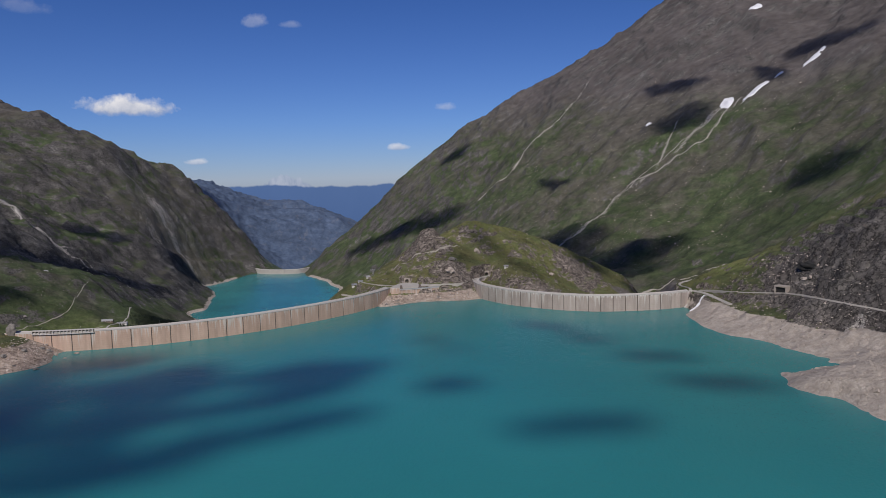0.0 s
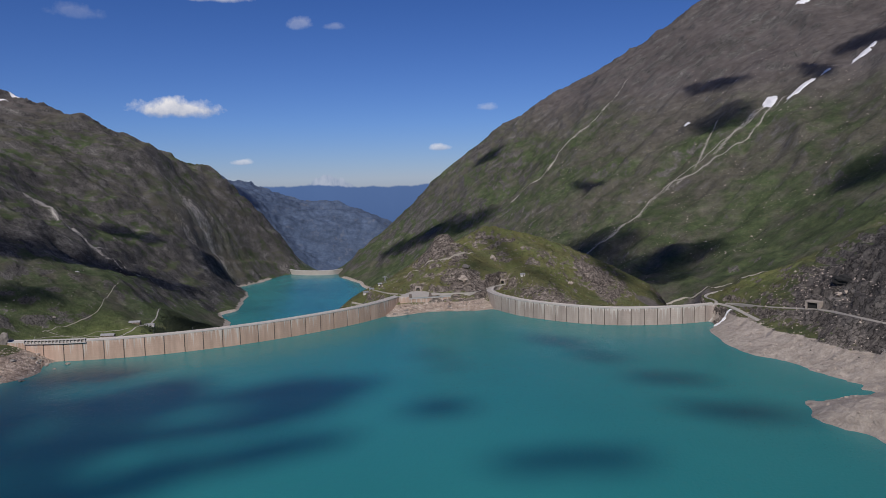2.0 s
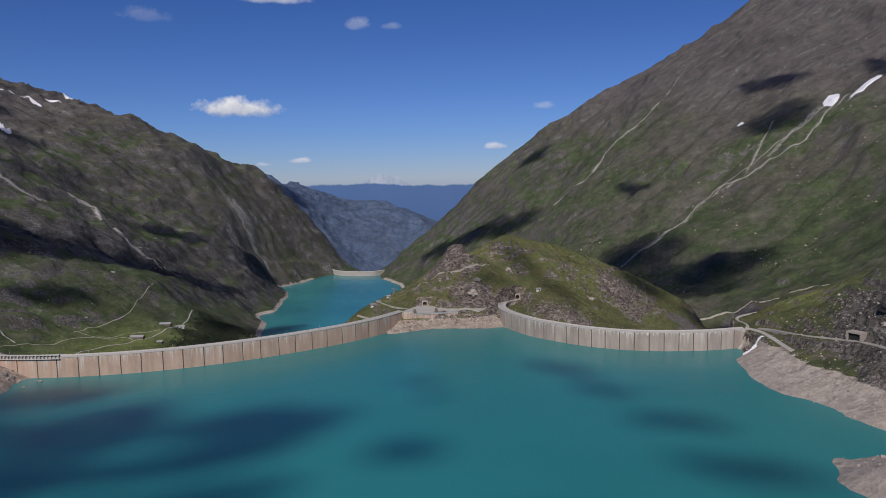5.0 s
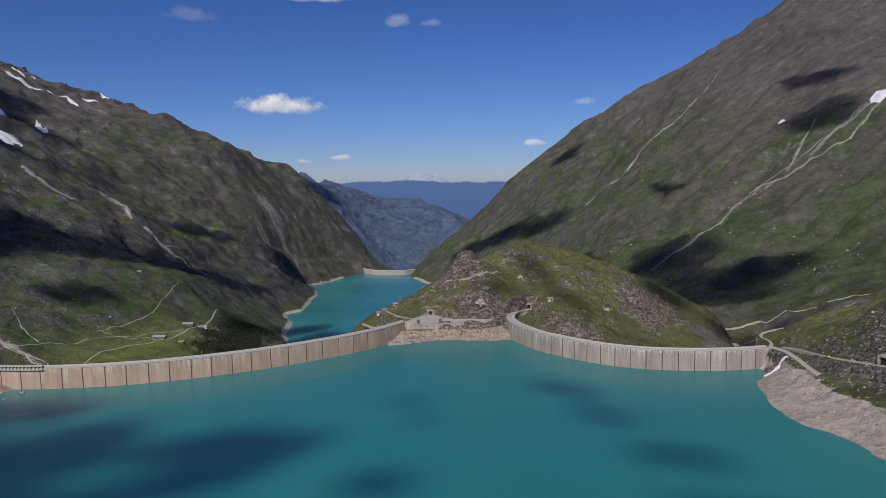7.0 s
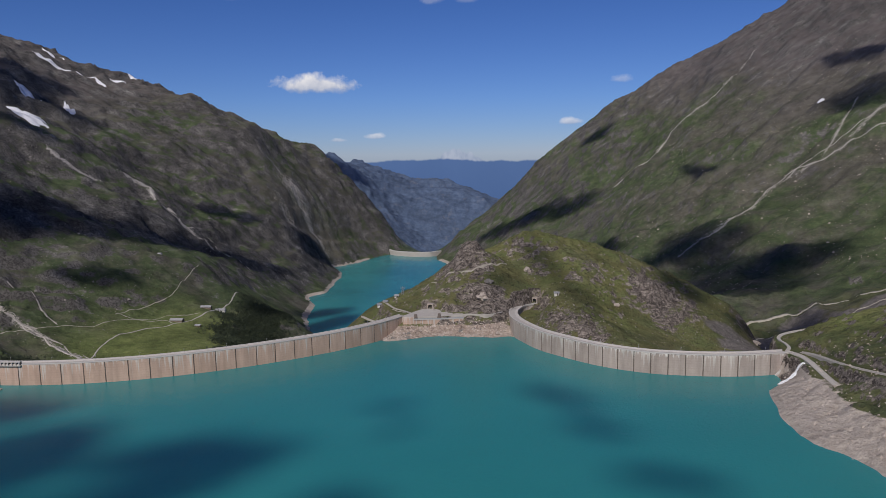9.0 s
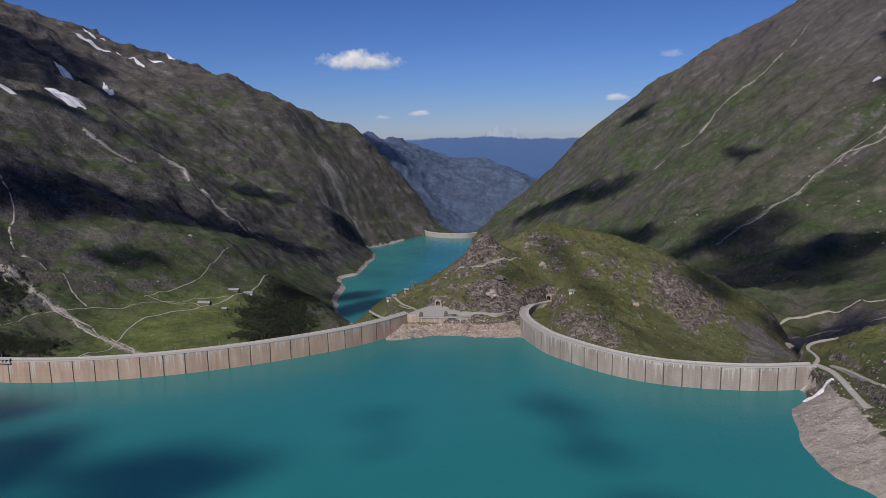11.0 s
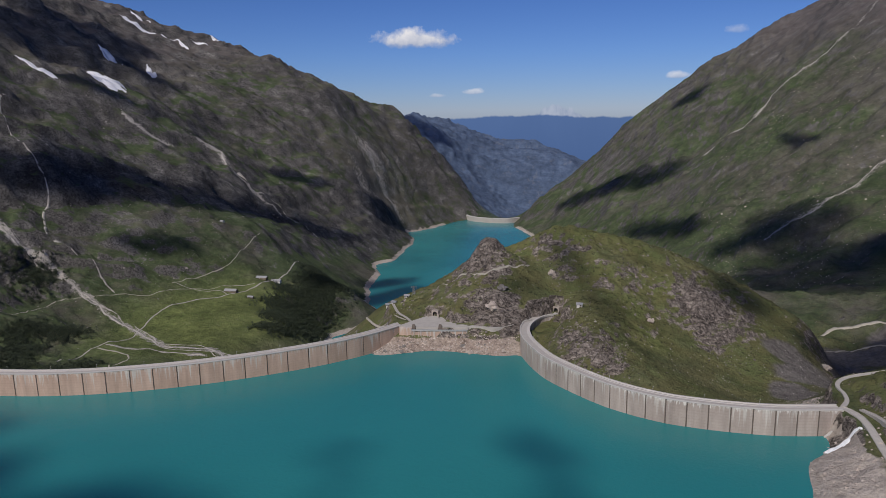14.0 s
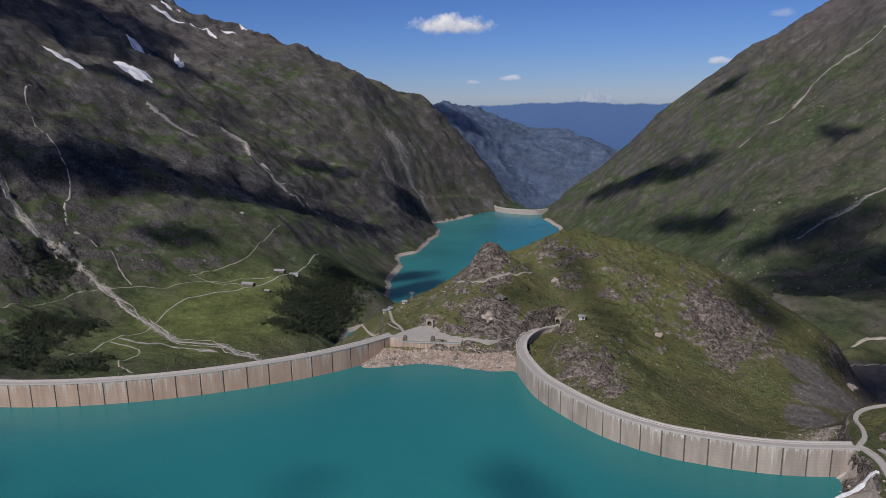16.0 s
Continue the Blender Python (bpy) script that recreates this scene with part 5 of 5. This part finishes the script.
# ---------------------------------------------------------------- buildings
def gabled(name, at, length, width, height, turn, label, wall_mat, roof_mat, group="", doors=1):
    ob = thing(name, at, label, "building", group, turn=turn)
    box_part("wall", (length, width, height + 1.5), (0, 0, -1.5), wall_mat, ob, bevel=0.1)
    rise = width * 0.32
    for side in (-1, 1):
        v = []
        for x in (-length / 2 - 0.6, length / 2 + 0.6):
            v += [(x, 0, height + rise), (x, side * (width / 2 + 0.7), height - 0.25), (x, side * (width / 2 + 0.7), height), (x, 0, height + rise + 0.28)]
        put("roof", mesh_of("roof", v, [(0, 1, 2, 3), (4, 5, 6, 7), (0, 1, 5, 4), (1, 2, 6, 5), (2, 3, 7, 6), (3, 0, 4, 7)], roof_mat), ob)
    g = []
    for x in (-length / 2 + 0.05, length / 2 - 0.05):
        g += [(x, -width / 2, height), (x, width / 2, height), (x, 0, height + rise)]
    put("gable", mesh_of("gable", g, [(0, 1, 2), (3, 4, 5), (0, 1, 4, 3), (1, 2, 5, 4), (2, 0, 3, 5)], wall_mat), ob)
    box_part("door", (1.6, 0.12, 2.2), (length * 0.2, -width / 2 - 0.04, 0.05), TIMBER, ob, bevel=0.03)
    for k in range(max(1, int(length / 6))):
        frame_ob = box_part("window", (1.3, 0.12, 1.2), (-length / 2 + 3 + k * 5.5, -width / 2 - 0.03, height * 0.45), WALL_WHITE, ob, "white window frame", bevel=0.02)
        box_part("pane", (1.0, 0.06, 0.9), (0, -0.05, 0.15), GLASS_DARK, frame_ob, "dark glass pane", bevel=0.01)
    return ob


def on_ground(x, y, up=0.0):
    return (x, y, float(ground_at(x, y)) + up)


gabled("barn", on_ground(-762, 1580), 24, 10, 4.0, 12, "long low alpine barn with a grey roof", TIMBER, ROOF_GREY, "farm buildings")
gabled("barn", on_ground(-738, 1600), 22, 10, 4.2, 12, "long low alpine barn with a light roof", WALL_WHITE, ROOF_GREY, "farm buildings")
gabled("barn", on_ground(-776, 1487), 28, 11, 4.2, 8, "long timber cow barn beside the road", TIMBER, ROOF_GREY, "farm buildings")
gabled("shed", on_ground(-722, 1482), 12, 7, 3.0, 8, "small grey roofed shed in the meadow", TIMBER, ROOF_GREY, "farm buildings")
gabled("hut", on_ground(-966, 1709), 9, 7, 3.2, 0, "small white hut high on the meadow", WALL_WHITE, ROOF_GREY)
gabled("hut", on_ground(85, 886), 4.8, 3.4, 2.0, 5, "small white hut on the grassy hillside", WALL_WHITE, ROOF_GREY)
gabled("hut", on_ground(-112, 905, 0.3), 6, 4, 2.4, 20, "low white service building behind the dam", WALL_WHITE, STEEL, "service buildings")
gabled("hut", on_ground(-103, 899, 0.3), 5, 3.8, 2.3, -10, "small pale service building with a metal roof", WALL_WHITE, STEEL, "service buildings")
gabled("hut", on_ground(-94, 910, 0.3), 4.5, 3.4, 2.2, 15, "small white shed behind the dam", WALL_WHITE, ROOF_GREY, "service buildings")


def pylon(x, y, h):
    ob = thing("lattice_pylon", on_ground(x, y), "grey steel lattice pylon on the slope", "pylon")
    legs = [(-1.6, -1.6), (1.6, -1.6), (1.6, 1.6), (-1.6, 1.6)]

    def bar(name, a, b, r=0.13):
        a, b = Vector(a), Vector(b)
        bm = bmesh.new()
        bmesh.ops.create_cone(bm, cap_ends=True, segments=6, radius1=r, radius2=r, depth=(b - a).length)
        me = bpy.data.meshes.new(name)
        bm.to_mesh(me)
        bm.free()
        me.materials.append(STEEL)
        p = put(name, me, ob)
        p.matrix_local = Matrix.Translation((a + b) / 2) @ (b - a).to_track_quat("Z", "Y").to_matrix().to_4x4()

    for lx, ly in legs:
        bar("leg", (lx, ly, -1), (lx * 0.2, ly * 0.2, h), 0.18)
    for k in range(4):
        z0, z1 = h * k / 4, h * (k + 1) / 4
        f0, f1 = 1 - 0.8 * k / 4, 1 - 0.8 * (k + 1) / 4
        for (ax, ay), (bx, by) in zip(legs, legs[1:] + legs[:1]):
            bar("brace", (ax * f0, ay * f0, z0), (bx * f1, by * f1, z1))
    for z in (h * 0.78, h * 0.92):
        bar("crossarm", (-3.2, 0, z), (3.2, 0, z), 0.16)


pylon(-88, 914, 9)


# ---------------------------------------------------------------- the saddle between the dams
def tunnel_portal(at, turn, label):
    ob = thing("tunnel_portal", at, label, "tunnel")
    ob.matrix_world = pose(*at, 0, 0, turn)
    w, h, depth, th = 2.1, 2.6, 9.0, 0.7
    inner, outer = [(-w, 0)], [(-w - th, -1.5)]
    for k in range(13):
        a = math.pi - math.pi * k / 12
        inner.append((w * math.cos(a), h + w * math.sin(a) * 0.8))
    inner.append((w, 0))
    outer = [(-w - th - 0.5, -1.5), (-w - th - 0.5, h + 2.8)] + [((w + th + 0.5) * (k / 6 - 1), h + 2.8) for k in range(1, 12)] + [(w + th + 0.5, h + 2.8), (w + th + 0.5, -1.5)]
    n = len(inner)
    v = [(x, 0, z) for x, z in inner] + [(x, 0, z) for x, z in outer] + [(x, depth, z) for x, z in inner] + [(x, depth, z) for x, z in outer]
    f = []
    for i in range(n - 1):
        f += [(i, i + 1, n + i + 1, n + i), (n + i, n + i + 1, 3 * n + i + 1, 3 * n + i)]
    put("surround", mesh_of("surround", v, f, CONCRETE), ob, "pale concrete tunnel front")
    # the tunnel's inner shade is put into the lining's near-black colour
    tube = [(x * 0.985, 0.3, max(z * 0.985, 0.02)) for x, z in inner] + [(x * 0.985, depth - 0.1, max(z * 0.985, 0.02)) for x, z in inner]
    tf = [(i, i + 1, n + i + 1, n + i) for i in range(n - 1)] + [tuple(range(n, 2 * n))]
    put("tunnel_lining", mesh_of("tunnel_lining", tube, tf, DARK), ob, "tunnel lining coloured near black for the shade inside")
    for side in (-1, 1):
        box_part("wing_wall", (0.7, 6, 3.4), (side * (w + th + 1.5), -1.5, -1.2), CONCRETE, ob, turn=side * 24)
    return ob


tunnel_portal((-40.5, 853, 17.0), -4, "arched concrete tunnel portal in the rock face")
tunnel_portal((61, 899, 17.0), -24, "arched concrete tunnel portal at the dam's end")


def slab(name, outline, z0, z1, mat, label, category, kind="structure"):
    n = len(outline)
    v = [(x, y, z0) for x, y in outline] + [(x, y, z1) for x, y in outline]
    f = [tuple(range(n)), tuple(range(n, 2 * n))] + [(i, (i + 1) % n, n + (i + 1) % n, n + i) for i in range(n)]
    return tagged(put(name, mesh_of(name, v, f, mat)), label, category, kind=kind)


slab("pavement", [(-60, 815), (-46, 817), (-24, 824), (-1, 832), (-6, 839), (-22, 841), (-34, 853), (-47, 854), (-54, 836)], 9, 17.0, ROADWAY, "pale paved forecourt between the two dams", "pavement")
road_pts = curve_through([(-8, 836, 17), (6, 836, 17), (20, 838, 17), (30, 848, 17), (37, 860, 17), (44, 872, 17)], 1.5)
tagged(put("road_link", sweep("road_link", road_pts, [(2.2, -5), (2.2, 0.05), (-2.2, 0.05), (-2.2, 0.5), (-2.6, 0.5), (-2.6, -5)], ROADWAY)), "narrow walled road along the rocky neck", "road", kind="structure")


def terrace():
    ob = thing("terrace_wall", (0, 0, 0), "concrete terrace with pillars and a long overhanging slab", "terrace")
    line = curve_through([(-47, 815, 0), (-25, 821.5, 0), (-1, 829.5, 0)], 1.0)
    put("wall", sweep("wall", line, [(0, 2), (0, 14), (2.5, 14), (2.5, 2)], WARM_CONCRETE), ob)
    put("slab", sweep("slab", line, [(-0.7, 14), (-0.7, 14.7), (3, 14.7), (3, 14)], CREST_TOP), ob, "pale overhanging slab")
    put("railing", sweep("railing", line, [(-0.6, 14.7), (-0.6, 15.6), (-0.45, 15.6), (-0.45, 14.7)], STEEL), ob, "thin metal railing")
    for k in range(2, len(line), 6):
        x, y, _ = line[k]
        box_part("pillar", (0.7, 0.7, 12), (x + 0.05, y - 0.25, 2), CREST_TOP, ob, turn=17)
    for x, y in ((-46, 817.5), (-24, 824.5)):
        v = [(x - 2, y - 1.5, 15), (x + 2, y - 1.5, 15), (x + 2, y + 1.5, 15), (x - 2, y + 1.5, 15), (x - 1.2, y, 19.5), (x + 1.2, y, 19.5)]
        put("stair_canopy", mesh_of("stair_canopy", v, [(0, 1, 2, 3), (0, 1, 5, 4), (2, 3, 4, 5), (1, 2, 5), (3, 0, 4)], DARK_JOINT_SLOT), ob, "dark steep roofed stairhead")
    put("end_wall", sweep("end_wall", curve_through([(-58, 813, 0), (-47, 815, 0)], 1.0), [(-0.6, 0), (-0.6, 16.8), (2, 16.8), (2, 0)], WARM_CONCRETE), ob, "tan concrete end wall")


terrace()


# ---------------------------------------------------------------- fittings along the dams
def crest_gallery():
    ob = thing("crest_gallery", (0, 0, 0), "row of dark openings under a pale beam on the dam", "gallery")
    a = next(i for i, p in enumerate(WEST_PTS) if p[0] > -360)
    b = next(i for i, p in enumerate(WEST_PTS) if p[0] > -306)
    line = WEST_PTS[a:b]
    put("beam", sweep("beam", line[::2], [(-1.6, CREST + 1.9), (-1.6, CREST + 2.6), (0.6, CREST + 2.6), (0.6, CREST + 1.9)], CREST_TOP), ob, "pale top beam")
    # the wall's dark colour paints the shade seen between the posts
    put("back_wall", sweep("back_wall", line[::2], [(0.2, CREST - 1.2), (0.2, CREST + 1.9), (0.5, CREST + 1.9), (0.5, CREST - 1.2)], DARK_JOINT_SLOT), ob, "back wall coloured dark for the shade behind the posts")
    put("sill", sweep("sill", line[::2], [(-1.5, CREST - 1.2), (-1.5, CREST - 0.6), (0.5, CREST - 0.6), (0.5, CREST - 1.2)], CREST_TOP), ob)
    for i in range(0, len(line) - 1, 3):
        x, y, _ = line[i]
        dx, dy, _ = line[i + 1] - line[i]
        box_part("post", (0.8, 1.2, 3.0), (x + dy * 0.9, y - dx * 0.9, CREST - 0.9), CREST_TOP, ob, turn=math.degrees(math.atan2(dy, dx)), bevel=0.05)


crest_gallery()


def lamp_mast(at, label):
    ob = thing("lamp_mast", at, label, "lamp", "crest lamps")
    box_part("mast", (0.16, 0.16, 3.4), (0, 0, 0), STEEL, ob, bevel=0.03)
    head = box_part("lamp_head", (0.7, 0.3, 0.2), (0.25, 0, 3.35), STEEL, ob, bevel=0.05)
    box_part("diffuser", (0.5, 0.22, 0.06), (0.05, 0, -0.04), CREST_TOP, head, bevel=0.01)
    return ob


for pts in (WEST_PTS, EAST_PTS):
    for i in range(30, len(pts) - 10, 34):
        t = pts[i + 1] - pts[i]
        lamp_mast((pts[i][0] - t[1] * 7.4, pts[i][1] + t[0] * 7.4, CREST - 0.15), "thin grey lamp post on the dam crest")

memorial = new("memorial_rock", boulder_mesh(31, ROCK, 0.25))
memorial.matrix_world = Matrix.Translation((-379, 609, 20.0)) @ Matrix.Diagonal((3.8, 2.8, 8.6, 1))
tagged(memorial, "tall upright grey rock beside the dam road", "monument")


# ---------------------------------------------------------------- spillway and works on the eastern shore
def spillway():
    ob = thing("spillway", (0, 0, 0), "rocky spillway chute with white running water", "spillway")
    top = [(279.5, 727), (274, 726.2), (268.5, 721.5), (260.5, 716)]
    line = curve_through([(x, y, 0) for x, y in top], 0.7)
    fall = np.linspace(0, 1, len(line))
    line[:, 2] = np.maximum(ground_at(line[:, 0], line[:, 1]), 10.5 * (1 - fall) ** 1.2) + 0.2
    put("bed", sweep("bed", line, [(-2.4, -6), (-2.0, -0.2), (-0.6, -0.5), (0.9, -0.4), (2.2, 0.1), (2.6, -6)], SCREE), ob, "dark rubble bed")
    rng = random.Random(5)
    for k, (off, w0, w1) in enumerate(((-1.2, 0.7, 2.0), (0.4, 1.0, 2.4), (1.6, 0.5, 1.7))):
        s = np.arange(len(line)) * 0.7
        side = np.gradient(line[:, :2], axis=0)
        side /= np.linalg.norm(side, axis=1)[:, None]
        side = np.stack([-side[:, 1], side[:, 0]], 1)
        mid = line.copy()
        mid[:, :2] += side * (off * (0.5 + 0.7 * fall) + 0.35 * vnoise(s / 3.0, s * 0 + k, 60 + k))[:, None]
        half = (w0 + (w1 - w0) * fall) * (0.6 + 0.35 * vnoise(s / 2.1, s * 0 + k, 70 + k)) 
        verts, faces = [], []
        for q in range(len(mid)):
            for e, up in ((-1, -0.25), (-0.4, 0.25 + 0.2 * rng.random()), (0.4, 0.25 + 0.2 * rng.random()), (1, -0.25)):
                verts.append((mid[q, 0] + side[q, 0] * half[q] * e, mid[q, 1] + side[q, 1] * half[q] * e, mid[q, 2] + up))
            if q:
                for c in range(3):
                    v = 4 * q + c
                    faces.append((v - 4, v - 3, v + 1, v))
        put("water", mesh_of("water", verts, faces, FOAM, True), ob, "white foaming water")
    wall = curve_through([(272.5, 745, 9.5), (268, 743, 5.0), (262.5, 740.5, 0.6)], 1.0)
    put("side_wall", sweep("side_wall", wall, [(-0.5, -3), (-0.5, 0), (0.5, 0), (0.5, -3)], CREST_TOP), ob, "pale sloping side wall")
    # no hole here: a solid block coloured like the culvert's shade
    box_part("culvert", (3.2, 3.5, 3.0), (275.3, 743.0, 11.6), DARK, ob, "near-black block standing for the shaded opening under the road", turn=-30)


spillway()


def adit(at, turn, size, label, name="adit"):
    ob = thing(name, at, label, "opening")
    ob.matrix_world = pose(*at, 0, 0, turn)
    w, h = size
    box_part("jamb", (1.4, 9, h), (-w / 2 - 0.7, 3, 0), CONCRETE, ob)
    box_part("jamb", (1.4, 9, h), (w / 2 + 0.7, 3, 0), CONCRETE, ob)
    box_part("lintel", (w + 2.8, 9, 1.2), (0, 3, h), CONCRETE, ob)
    # filled block; its near-black colour paints the shade of the recess
    box_part("recess", (w, 7.6, h), (0, 3.8, 0), DARK, ob, "filled block coloured near black as the shaded recess")
    box_part("sill", (w * 0.8, 3, 2.2), (0, -1.2, -2.2), CREST_TOP, ob, "pale concrete sill")


# flattened boulder coloured near black to paint the shade of a cave
cave = new("cave_opening", boulder_mesh(44, DARK, 0.5))
cave.matrix_world = Matrix.Translation((347, 652, float(ground_at(347, 652)) + 3.0)) @ pose(0, 0, 0, 0, 0, -52) @ Matrix.Diagonal((7.5, 3.2, 6.0, 1))
tagged(cave, "ragged near-black rock shape standing for the shaded cave mouth", "cave")
boulder(342, 646, 4.0, True, "pale rubble below the cave mouth", seed=61)
boulder(345, 641, 2.6, True, "pale rubble below the cave mouth", seed=62)
adit((321, 649, float(ground_at(321, 649)) - 0.5), -52, (9, 6.5), "low dark concrete intake on the shore slope", "intake")
